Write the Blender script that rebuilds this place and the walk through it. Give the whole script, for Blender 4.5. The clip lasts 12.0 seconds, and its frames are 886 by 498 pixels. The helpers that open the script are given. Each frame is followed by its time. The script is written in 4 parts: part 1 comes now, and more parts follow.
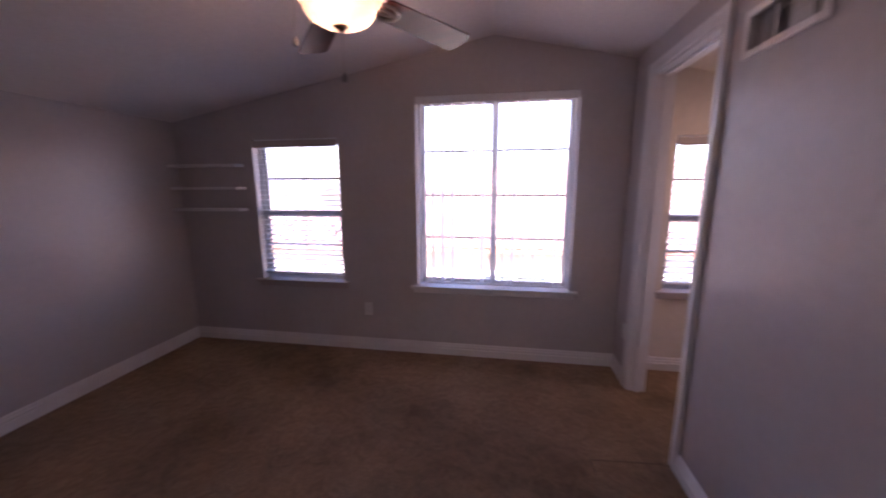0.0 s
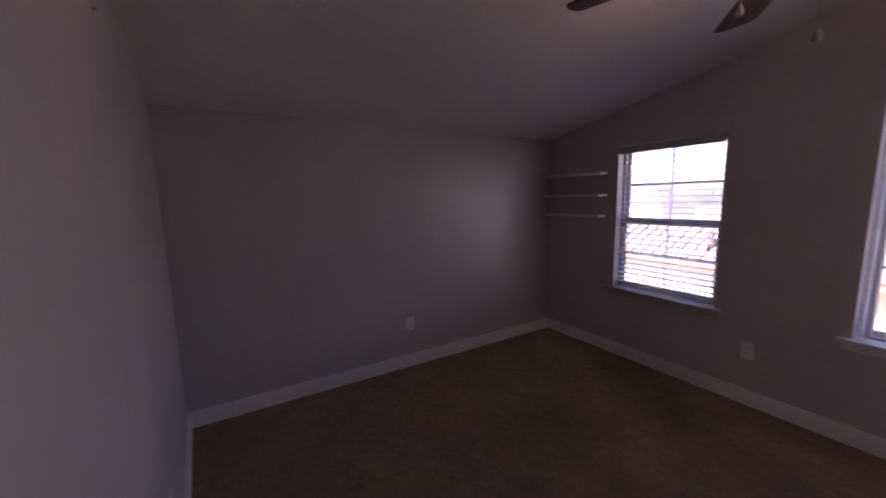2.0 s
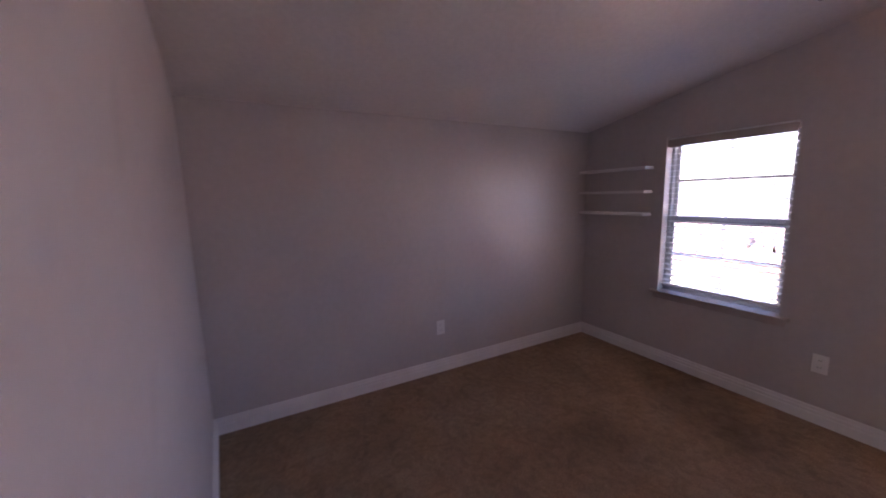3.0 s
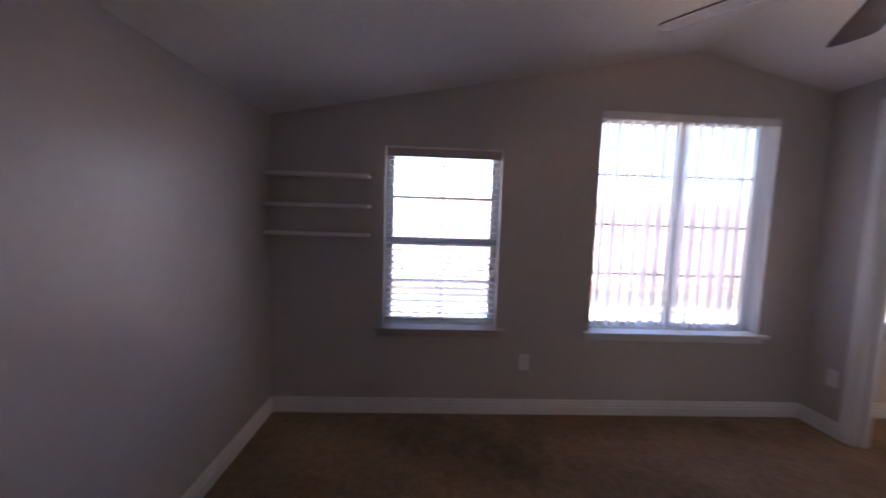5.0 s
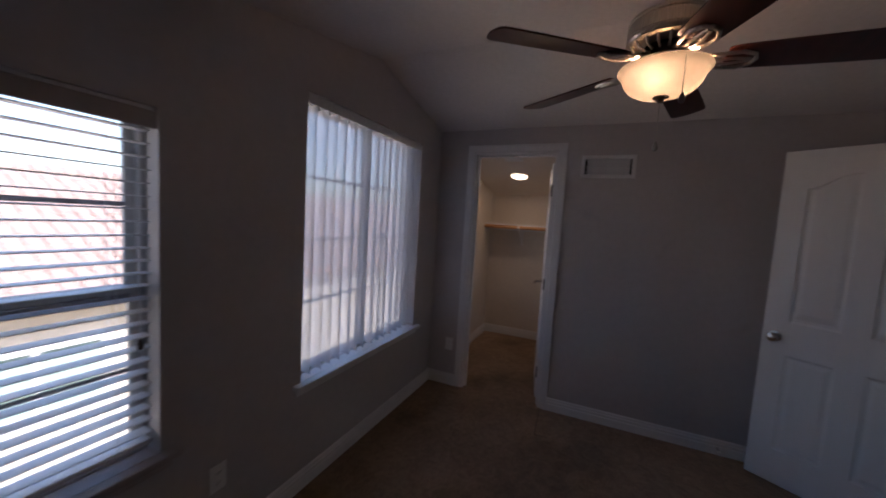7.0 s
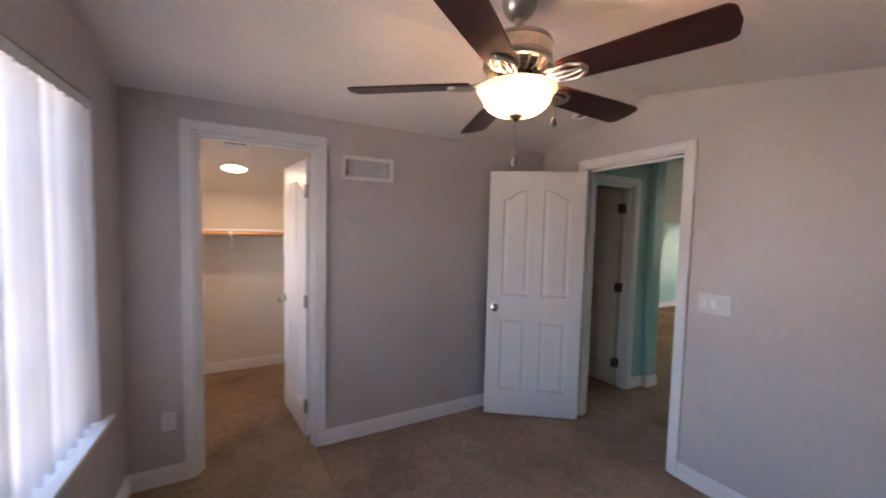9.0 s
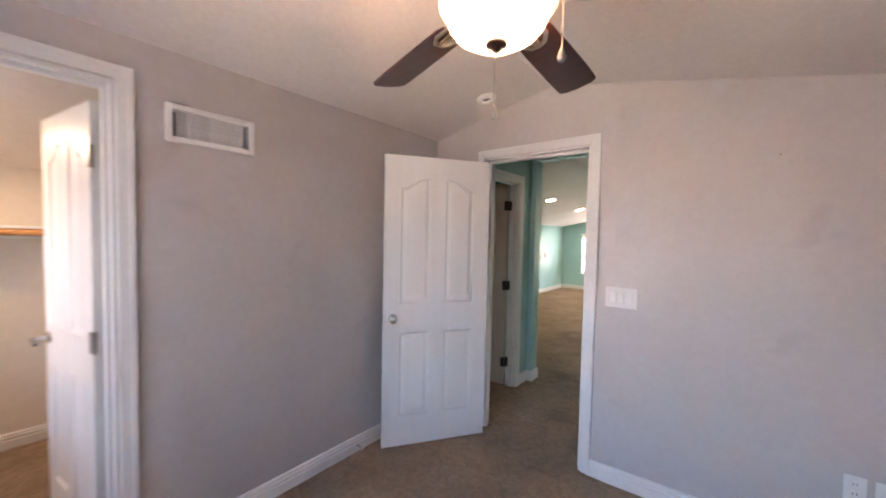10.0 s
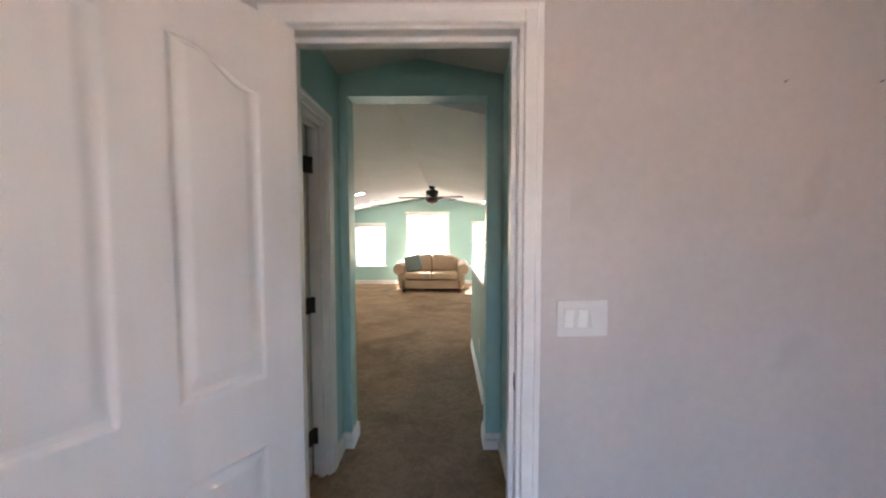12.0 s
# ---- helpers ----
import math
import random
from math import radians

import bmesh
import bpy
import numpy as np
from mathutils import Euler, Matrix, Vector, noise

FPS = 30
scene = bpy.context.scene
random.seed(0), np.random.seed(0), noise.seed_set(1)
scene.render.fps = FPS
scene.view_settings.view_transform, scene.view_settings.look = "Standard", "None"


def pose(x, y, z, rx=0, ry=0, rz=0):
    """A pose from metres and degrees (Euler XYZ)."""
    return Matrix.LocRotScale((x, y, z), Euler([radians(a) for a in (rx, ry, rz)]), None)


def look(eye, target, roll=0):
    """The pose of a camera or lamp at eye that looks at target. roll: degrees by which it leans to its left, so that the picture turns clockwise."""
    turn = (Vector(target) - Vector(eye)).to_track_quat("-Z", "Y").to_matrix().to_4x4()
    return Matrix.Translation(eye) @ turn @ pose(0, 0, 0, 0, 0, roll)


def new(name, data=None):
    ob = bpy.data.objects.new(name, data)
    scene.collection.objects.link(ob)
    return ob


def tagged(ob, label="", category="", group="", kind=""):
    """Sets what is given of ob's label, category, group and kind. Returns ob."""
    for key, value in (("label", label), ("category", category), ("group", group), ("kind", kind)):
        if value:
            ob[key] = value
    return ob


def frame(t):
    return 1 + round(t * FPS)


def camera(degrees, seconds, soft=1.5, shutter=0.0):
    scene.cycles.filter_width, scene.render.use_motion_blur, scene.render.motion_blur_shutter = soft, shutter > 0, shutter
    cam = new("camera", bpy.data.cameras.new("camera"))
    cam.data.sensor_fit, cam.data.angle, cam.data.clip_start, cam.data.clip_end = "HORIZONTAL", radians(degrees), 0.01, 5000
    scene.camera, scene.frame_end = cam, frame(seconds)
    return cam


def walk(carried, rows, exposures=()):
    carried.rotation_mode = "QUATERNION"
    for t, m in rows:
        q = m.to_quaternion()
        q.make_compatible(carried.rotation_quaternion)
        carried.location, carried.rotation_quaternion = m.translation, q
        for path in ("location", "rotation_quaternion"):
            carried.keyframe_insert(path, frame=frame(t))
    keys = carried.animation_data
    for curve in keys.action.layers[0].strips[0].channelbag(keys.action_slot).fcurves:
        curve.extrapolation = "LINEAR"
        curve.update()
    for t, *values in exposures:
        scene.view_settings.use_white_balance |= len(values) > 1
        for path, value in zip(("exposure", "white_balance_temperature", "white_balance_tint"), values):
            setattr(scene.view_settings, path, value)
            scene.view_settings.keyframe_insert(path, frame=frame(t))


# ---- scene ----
cam = camera(102.49, 12.0, soft=1.8, shutter=0.5)
# seconds, eye, yaw (counter-clockwise from the window wall's normal), pitch, lean
PATH = [
    (0.0, 2.869, 0.234, 1.431, 9.40, -10.10, -0.25),
    (0.5, 2.722, 0.256, 1.400, 22.56, -9.18, -0.53),
    (1.0, 2.659, 0.296, 1.408, 38.32, -8.74, -1.20),
    (1.5, 2.718, 0.247, 1.425, 52.09, -8.43, -1.46),
    (2.0, 2.645, 0.192, 1.423, 59.37, -8.16, -1.28),
    (2.5, 2.565, 0.116, 1.407, 63.29, -7.74, -1.14),
    (2.7, 2.534, 0.112, 1.422, 63.71, -8.09, -1.24),
    (4.3, 1.487, 0.607, 1.353, 23.63, -5.80, 1.50),
    (4.5, 1.326, 0.632, 1.282, 16.10, -4.05, 1.93),
    (5.0, 1.050, 0.677, 1.357, -2.34, -4.90, 1.88),
    (5.5, 0.948, 0.833, 1.437, -19.91, -6.06, 2.30),
    (6.0, 0.815, 1.113, 1.463, -37.07, -5.66, 2.90),
    (6.5, 0.750, 1.369, 1.498, -51.78, -5.26, 3.11),
    (7.0, 0.807, 1.685, 1.511, -66.30, -4.72, 3.46),
    (9.0, 1.208, 2.394, 1.556, -117.54, -3.15, 1.34),
    (9.5, 1.468, 2.400, 1.533, -129.60, -2.80, 1.34),
    (10.0, 1.813, 2.320, 1.507, -140.97, -2.33, 1.21),
    (10.5, 2.134, 2.260, 1.499, -150.88, -2.13, 0.97),
    (11.0, 2.385, 1.990, 1.482, -161.78, -2.45, 0.71),
    (11.5, 2.592, 1.615, 1.462, -171.32, -2.70, 0.36),
    (12.0, 2.759, 1.161, 1.443, -179.38, -3.15, -0.03),
]


def gaze(x, y, z, yaw, pitch, lean):
    a, b = radians(yaw), radians(pitch)
    return look((x, y, z), (x - math.sin(a) * math.cos(b), y + math.cos(a) * math.cos(b), z + math.sin(b)), lean)


# seconds, stops, kelvin, tint
EXPOSURE = [
    (0.0, 3.14, 6290, 49), (0.5, 2.56, 6290, 49), (1.0, 2.07, 6290, 49), (1.5, 1.96, 6290, 49),
    (2.0, 2.56, 6290, 49), (2.5, 3.21, 6290, 47), (4.5, 3.88, 6000, 27), (5.0, 3.12, 6000, 27),
    (5.5, 2.39, 5950, 26), (6.0, 2.07, 5950, 26), (6.5, 1.77, 5970, 23), (7.0, 1.77, 5970, 22),
    (9.0, 3.91, 6410, 20), (9.5, 4.31, 6410, 20), (10.5, 4.65, 6460, 19), (11.0, 4.5, 6330, 19),
    (12.0, 4.41, 6330, 17),
]
walk(cam, [(t, gaze(*p)) for t, *p in PATH], EXPOSURE)

# ---- light ----
SUN_UP = radians(44.5)
world = bpy.data.worlds.new("sky")
scene.world = world
world.use_nodes = True
wn = world.node_tree
sky = wn.nodes.new("ShaderNodeTexSky")
sky.sky_type, sky.sun_disc = "NISHITA", False
sky.sun_elevation, sky.sun_rotation = SUN_UP, radians(191.3)
sky.dust_density, sky.ozone_density = 2.0, 1.0
wn.links.new(sky.outputs[0], wn.nodes["Background"].inputs[0])
wn.nodes["Background"].inputs[1].default_value = 0.15
sun = new("sun", bpy.data.lights.new("sun", "SUN"))
sun.data.energy, sun.data.angle, sun.data.color = 4.0, radians(0.5), (1.0, 0.95, 0.88)
# the sun stands behind the far room, high, slightly to the side of the windowless wall
sun.matrix_world = look((0, 0, 10), Vector((0, 0, 10)) + Vector((0.2 * math.cos(SUN_UP), math.cos(SUN_UP), -math.sin(SUN_UP))))


def bulb(name, place, watts, size, color):
    ob = new(name, bpy.data.lights.new(name, "POINT"))
    ob.data.energy, ob.data.shadow_soft_size, ob.data.color = watts, size, color
    ob.location = place
    return ob


WARM = (1.0, 0.60, 0.33)

# ---- materials ----
def material(name, color, rough=0.6, metal=0.0, grain=None, grain_amount=0.1, stain=1.5, stain_amount=0.08, bump=0.0, bump_scale=200.0, stretch=(1, 1, 1), **extra):
    m = bpy.data.materials.new(name)
    m.use_nodes = True
    n, l = m.node_tree.nodes, m.node_tree.links
    p = n["Principled BSDF"]
    p.inputs["Roughness"].default_value, p.inputs["Metallic"].default_value = rough, metal
    for k, v in extra.items():
        p.inputs[k.replace("_", " ")].default_value = v
    c = n.new("ShaderNodeTexCoord")
    mp = n.new("ShaderNodeMapping")
    mp.inputs["Scale"].default_value = stretch
    l.new(c.outputs["Object"], mp.inputs[0])

    def noise_tex(scale, detail):
        t = n.new("ShaderNodeTexNoise")
        t.inputs["Scale"].default_value, t.inputs["Detail"].default_value = scale, detail
        l.new(mp.outputs[0], t.inputs["Vector"])
        return t

    last = None
    for scale, amount, detail in ((grain or 60.0, grain_amount, 6), (stain, stain_amount, 3)):
        t = noise_tex(scale, detail)
        r = n.new("ShaderNodeMapRange")
        r.inputs[1].default_value, r.inputs[2].default_value = 0.3, 0.7
        r.inputs[3].default_value, r.inputs[4].default_value = 1 - amount, 1 + amount
        l.new(t.outputs["Fac"], r.inputs[0])
        mix = n.new("ShaderNodeMix")
        mix.data_type, mix.blend_type = "RGBA", "MULTIPLY"
        mix.inputs[0].default_value = 1.0
        if last is None:
            mix.inputs[6].default_value = (*color, 1)
        else:
            l.new(last, mix.inputs[6])
        l.new(r.outputs[0], mix.inputs[7])
        last = mix.outputs[2]
    l.new(last, p.inputs["Base Color"])
    if bump:
        t = noise_tex(bump_scale, 4)
        b = n.new("ShaderNodeBump")
        b.inputs["Strength"].default_value, b.inputs["Distance"].default_value = bump, 0.004
        l.new(t.outputs["Fac"], b.inputs["Height"])
        l.new(b.outputs[0], p.inputs["Normal"])
    return m


WALL = material("grey_wall_paint", (0.53, 0.49, 0.475), 0.38, Specular_IOR_Level=0.65, grain=25, grain_amount=0.03, stain=1.3, stain_amount=0.06, bump=0.12, bump_scale=140)
CEIL = material("ceiling_paint", (0.73, 0.68, 0.65), 0.8, grain=40, grain_amount=0.04, stain_amount=0.04, bump=0.35, bump_scale=70)
CLOSET = material("cream_closet_paint", (0.72, 0.655, 0.575), 0.6, grain=25, grain_amount=0.03, stain_amount=0.05, bump=0.12, bump_scale=140)
TEAL = material("teal_wall_paint", (0.33, 0.53, 0.52), 0.36, grain=25, grain_amount=0.03, stain_amount=0.05, bump=0.12, bump_scale=140)
TRIM = material("white_trim_paint", (0.78, 0.765, 0.75), 0.35, grain=30, grain_amount=0.02, stain=4, stain_amount=0.04, bump=0.05, bump_scale=60)
DOOR = material("white_door_paint", (0.78, 0.76, 0.74), 0.4, grain=18, grain_amount=0.02, stain=3, stain_amount=0.04, bump=0.12, bump_scale=90, stretch=(1, 1, 0.08))
CARPET = material("beige_carpet", (0.28, 0.194, 0.124), 1.0, grain=150, grain_amount=0.22, stain=2.1, stain_amount=0.16, bump=1.0, bump_scale=120, Diffuse_Roughness=1.0, Specular_IOR_Level=0.1)
VINYL = material("white_vinyl", (0.75, 0.75, 0.76), 0.4, stain_amount=0.03)
SLAT = material("white_blind_slat", (0.80, 0.80, 0.81), 0.40, grain_amount=0.03, stain_amount=0.03)
DARKV = material("grey_window_frame", (0.30, 0.30, 0.31), 0.45, stain_amount=0.05)
PLATE = material("white_plastic", (0.80, 0.79, 0.77), 0.3, grain_amount=0.01, stain_amount=0.02)
NICKEL = material("brushed_nickel", (0.52, 0.48, 0.43), 0.28, 1.0, grain=200, grain_amount=0.15, stretch=(1, 1, 0.1))
CHROME = material("satin_chrome", (0.62, 0.61, 0.60), 0.18, 1.0, grain_amount=0.05)
HINGE = material("dull_steel", (0.28, 0.27, 0.26), 0.4, 1.0)
BLADE = material("dark_cherry_wood", (0.055, 0.013, 0.009), 0.34, Specular_IOR_Level=0.4, grain=30, grain_amount=0.4, stain=4, stain_amount=0.2, stretch=(0.12, 1, 1))
OAK = material("oak_rod", (0.52, 0.26, 0.10), 0.45, grain=40, grain_amount=0.25, stretch=(1, 0.1, 1))
BRONZE = material("dark_bronze_hinge", (0.045, 0.038, 0.034), 0.45, 0.6)
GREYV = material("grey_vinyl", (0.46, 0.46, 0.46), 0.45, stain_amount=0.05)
# Even dull beige on the narrow windows' sills and the slat blinds' valances.
DULLBEIGE = material("dull_beige", (0.45, 0.39, 0.36), 0.4, grain=30, grain_amount=0.03, stain=4, stain_amount=0.06)
IVORY = material("clear_ivory_plastic", (0.72, 0.71, 0.70), 0.25, grain_amount=0.01, stain_amount=0.02)
BLACK = material("dark_void", (0.02, 0.018, 0.016), 0.8)
# White door paint dulled to tan, putting the side room's shade into its colour.
SHADEDOOR = material("shaded_white_door_paint", (0.62, 0.53, 0.45), 0.45, grain=18, grain_amount=0.03, stain=3, stain_amount=0.05, bump=0.12, bump_scale=90, stretch=(1, 1, 0.08))
SOFA = material("tan_upholstery", (0.42, 0.31, 0.225), 0.9, grain=150, grain_amount=0.15, stain=3, stain_amount=0.1, bump=0.4, bump_scale=220)
PILLOW = material("slate_cushion_cloth", (0.13, 0.175, 0.18), 0.9, grain=120, grain_amount=0.15, bump=0.4, bump_scale=220)
FOOT = material("dark_stained_wood", (0.05, 0.028, 0.018), 0.4, grain=30, grain_amount=0.3)
STUCCO = material("cream_stucco", (0.62, 0.56, 0.47), 0.9, grain=60, grain_amount=0.1, stain=0.8, stain_amount=0.08, bump=0.6, bump_scale=60)
FASCIA = material("terracotta_fascia", (0.40, 0.20, 0.12), 0.7, stain_amount=0.12)
TILE = material("pinkish_roof_tile", (0.31, 0.225, 0.195), 0.9, grain=20, grain_amount=0.08, stain=1.1, stain_amount=0.10, bump=0.2, bump_scale=60)
FARROOF = material("grey_shingle_roof", (0.16, 0.16, 0.18), 0.9, grain=8, grain_amount=0.2)
GROUND = material("dry_yard_ground", (0.30, 0.25, 0.19), 0.95, grain=6, grain_amount=0.2, stain=0.3, stain_amount=0.2)
FOLIAGE = material("tree_leaves", (0.06, 0.09, 0.035), 0.8, grain=10, grain_amount=0.4)
BARK = material("tree_bark", (0.10, 0.07, 0.05), 0.9, grain=20, grain_amount=0.3)


def cloth_vane():
    m = material("white_fabric_vane", (0.80, 0.80, 0.82), 0.7, grain=300, grain_amount=0.05)
    n, l = m.node_tree.nodes, m.node_tree.links
    t = n.new("ShaderNodeBsdfTranslucent")
    t.inputs[0].default_value = (0.66, 0.66, 0.69, 1)
    mix = n.new("ShaderNodeMixShader")
    mix.inputs[0].default_value = 0.93
    l.new(n["Principled BSDF"].outputs[0], mix.inputs[1])
    l.new(t.outputs[0], mix.inputs[2])
    clear, sheer = n.new("ShaderNodeBsdfTransparent"), n.new("ShaderNodeMixShader")
    sheer.inputs[0].default_value = 0.12
    l.new(mix.outputs[0], sheer.inputs[1])
    l.new(clear.outputs[0], sheer.inputs[2])
    l.new(sheer.outputs[0], n["Material Output"].inputs[0])
    return m


def clear_glass():
    m = bpy.data.materials.new("window_glass")
    m.use_nodes = True
    n, l = m.node_tree.nodes, m.node_tree.links
    n.remove(n["Principled BSDF"])
    a, g, mix = n.new("ShaderNodeBsdfTransparent"), n.new("ShaderNodeBsdfGlossy"), n.new("ShaderNodeMixShader")
    f, p, k = n.new("ShaderNodeLayerWeight"), n.new("ShaderNodeMath"), n.new("ShaderNodeMath")
    a.inputs[0].default_value = (0.93, 0.95, 0.94, 1)
    g.inputs[1].default_value = 0.02
    f.inputs[0].default_value = 0.5
    p.operation, k.operation = "POWER", "MULTIPLY_ADD"
    p.inputs[1].default_value = 5.0
    k.inputs[1].default_value, k.inputs[2].default_value = 0.9, 0.04
    l.new(f.outputs["Facing"], p.inputs[0])
    l.new(p.outputs[0], k.inputs[0])
    l.new(k.outputs[0], mix.inputs[0])
    l.new(a.outputs[0], mix.inputs[1])
    l.new(g.outputs[0], mix.inputs[2])
    l.new(mix.outputs[0], n["Material Output"].inputs[0])
    return m


def glowing(name, color, strength, base=(0.8, 0.78, 0.72)):
    m = material(name, base, 0.4, grain=8, grain_amount=0.05)
    p = m.node_tree.nodes["Principled BSDF"]
    p.inputs["Emission Color"].default_value, p.inputs["Emission Strength"].default_value = (*color, 1), strength
    return m


def scuffed():
    """The wall paint with a few rubbed darker smears."""
    m = material("scuffed_grey_wall_paint", (0.53, 0.49, 0.475), 0.38, Specular_IOR_Level=0.65, grain=25, grain_amount=0.03, stain=1.3, stain_amount=0.06, bump=0.12, bump_scale=140)
    n, l = m.node_tree.nodes, m.node_tree.links
    p = n["Principled BSDF"]
    link = p.inputs["Base Color"].links[0]
    t, r, mix = n.new("ShaderNodeTexNoise"), n.new("ShaderNodeMapRange"), n.new("ShaderNodeMix")
    t.inputs["Scale"].default_value, t.inputs["Detail"].default_value, t.inputs["Distortion"].default_value = 3.6, 2, 0.4
    l.new(n["Mapping"].outputs[0], t.inputs["Vector"])
    r.inputs[1].default_value, r.inputs[2].default_value, r.inputs[4].default_value = 0.66, 0.76, 0.28
    l.new(t.outputs["Fac"], r.inputs[0])
    mix.data_type = "RGBA"
    l.new(r.outputs[0], mix.inputs[0])
    l.new(link.from_socket, mix.inputs[6])
    mix.inputs[7].default_value = (0.36, 0.33, 0.32, 1)
    l.new(mix.outputs[2], p.inputs["Base Color"])
    return m


def worn_carpet(m):
    """Adds trodden streaks and soft dark traffic stains to the pile."""
    n, l = m.node_tree.nodes, m.node_tree.links
    p = n["Principled BSDF"]
    last = p.inputs["Base Color"].links[0].from_socket
    for scale, lo, hi, dark, warp in ((9.0, 0.42, 0.66, 0.86, 1.6), (1.15, 0.52, 0.70, 0.74, 0.8), (34.0, 0.42, 0.60, 0.94, 0.5)):
        t, r, mix = n.new("ShaderNodeTexNoise"), n.new("ShaderNodeMapRange"), n.new("ShaderNodeMix")
        t.inputs["Scale"].default_value, t.inputs["Detail"].default_value, t.inputs["Distortion"].default_value = scale, 4, warp
        l.new(n["Mapping"].outputs[0], t.inputs["Vector"])
        r.inputs[1].default_value, r.inputs[2].default_value = lo, hi
        r.inputs[3].default_value, r.inputs[4].default_value = 1.06, dark
        l.new(t.outputs["Fac"], r.inputs[0])
        mix.data_type, mix.blend_type = "RGBA", "MULTIPLY"
        mix.inputs[0].default_value = 1.0
        l.new(last, mix.inputs[6])
        l.new(r.outputs[0], mix.inputs[7])
        last = mix.outputs[2]
    l.new(last, p.inputs["Base Color"])


worn_carpet(CARPET)
SCUFFED = scuffed()
VANE = cloth_vane()
GLASS = clear_glass()
def lit_bowl():
    """Alabaster glass: lets the bulbs' light through and scatters it."""
    m = material("alabaster_glass", (0.62, 0.55, 0.45), 0.25, grain=9, grain_amount=0.10, stain=14, stain_amount=0.12)
    n, l = m.node_tree.nodes, m.node_tree.links
    t, mix = n.new("ShaderNodeBsdfTranslucent"), n.new("ShaderNodeMixShader")
    t.inputs[0].default_value = (0.086, 0.082, 0.071, 1)
    mix.inputs[0].default_value = 0.6
    l.new(n["Principled BSDF"].outputs[0], mix.inputs[1])
    l.new(t.outputs[0], mix.inputs[2])
    l.new(mix.outputs[0], n["Material Output"].inputs[0])
    return m


BOWL = lit_bowl()
LENS = glowing("lit_lamp_lens", (1.0, 0.80, 0.52), 1.6)
DISC = glowing("lit_ceiling_disc", (1.0, 0.86, 0.62), 11.0)

# ---- builders ----
def mesh_of(name, bm, mat, smooth=False):
    bmesh.ops.recalc_face_normals(bm, faces=bm.faces)
    me = bpy.data.meshes.new(name)
    bm.to_mesh(me)
    bm.free()
    me.materials.append(mat)
    if smooth:
        me.shade_smooth()
        me.set_sharp_from_angle(angle=radians(35))
    return me


def part(name, bm, mat, parent=None, label="", smooth=False):
    ob = new(name, mesh_of(name, bm, mat, smooth))
    if parent is not None:
        ob.parent = parent
    if label:
        ob["label"] = label
    return ob


def structure(name, bm, mat, label, category, smooth=False):
    return tagged(part(name, bm, mat, None, "", smooth), label, category, "", "structure")


def thing(name, place, label, category, group="", turn=0.0, kind=""):
    ob = new(name)
    ob.empty_display_size = 0.05
    ob.matrix_basis = pose(*place, 0, 0, turn)
    return tagged(ob, label, category, group, kind)


def box(lo, hi, bevel=0.0, bm=None, segments=1):
    own = bmesh.new()
    bmesh.ops.create_cube(own, size=1.0)
    for v in own.verts:
        v.co = Vector([lo[i] + (v.co[i] + 0.5) * (hi[i] - lo[i]) for i in range(3)])
    if bevel:
        bmesh.ops.bevel(own, geom=own.edges[:], offset=bevel, segments=segments, affect="EDGES", profile=0.6)
    if bm is None:
        return own
    me = bpy.data.meshes.new("tmp")
    own.to_mesh(me)
    own.free()
    bm.from_mesh(me)
    bpy.data.meshes.remove(me)
    return bm


def lathe(profile, steps=32, bm=None, at=(0, 0, 0)):
    """Turns (radius, height) points round z."""
    bm = bm or bmesh.new()
    rings = []
    for r, z in profile:
        if r < 1e-5:
            rings.append([bm.verts.new((at[0], at[1], at[2] + z))])
        else:
            rings.append([bm.verts.new((at[0] + r * math.cos(2 * math.pi * k / steps), at[1] + r * math.sin(2 * math.pi * k / steps), at[2] + z)) for k in range(steps)])
    for a, b in zip(rings, rings[1:]):
        for k in range(steps):
            q = [a[k % len(a)], a[(k + 1) % len(a)], b[(k + 1) % len(b)], b[k % len(b)]]
            q = list(dict.fromkeys(q))
            if len(q) > 2:
                bm.faces.new(q)
    return bm


def tube(points, radius, steps=10, bm=None):
    """A round bar along points."""
    bm = bm or bmesh.new()
    rings = []
    for i, p in enumerate(points):
        p = Vector(p)
        d = (Vector(points[min(i + 1, len(points) - 1)]) - Vector(points[max(i - 1, 0)])).normalized()
        s = d.orthogonal().normalized() if i == 0 else (side - d * side.dot(d)).normalized()
        side, u = s, d.cross(s)
        r = radius[i] if isinstance(radius, (list, tuple)) else radius
        rings.append([bm.verts.new(p + r * (math.cos(2 * math.pi * k / steps) * s + math.sin(2 * math.pi * k / steps) * u)) for k in range(steps)])
    for a, b in zip(rings, rings[1:]):
        for k in range(steps):
            bm.faces.new((a[k], a[(k + 1) % steps], b[(k + 1) % steps], b[k]))
    bm.faces.new(rings[0])
    bm.faces.new(rings[-1])
    return bm


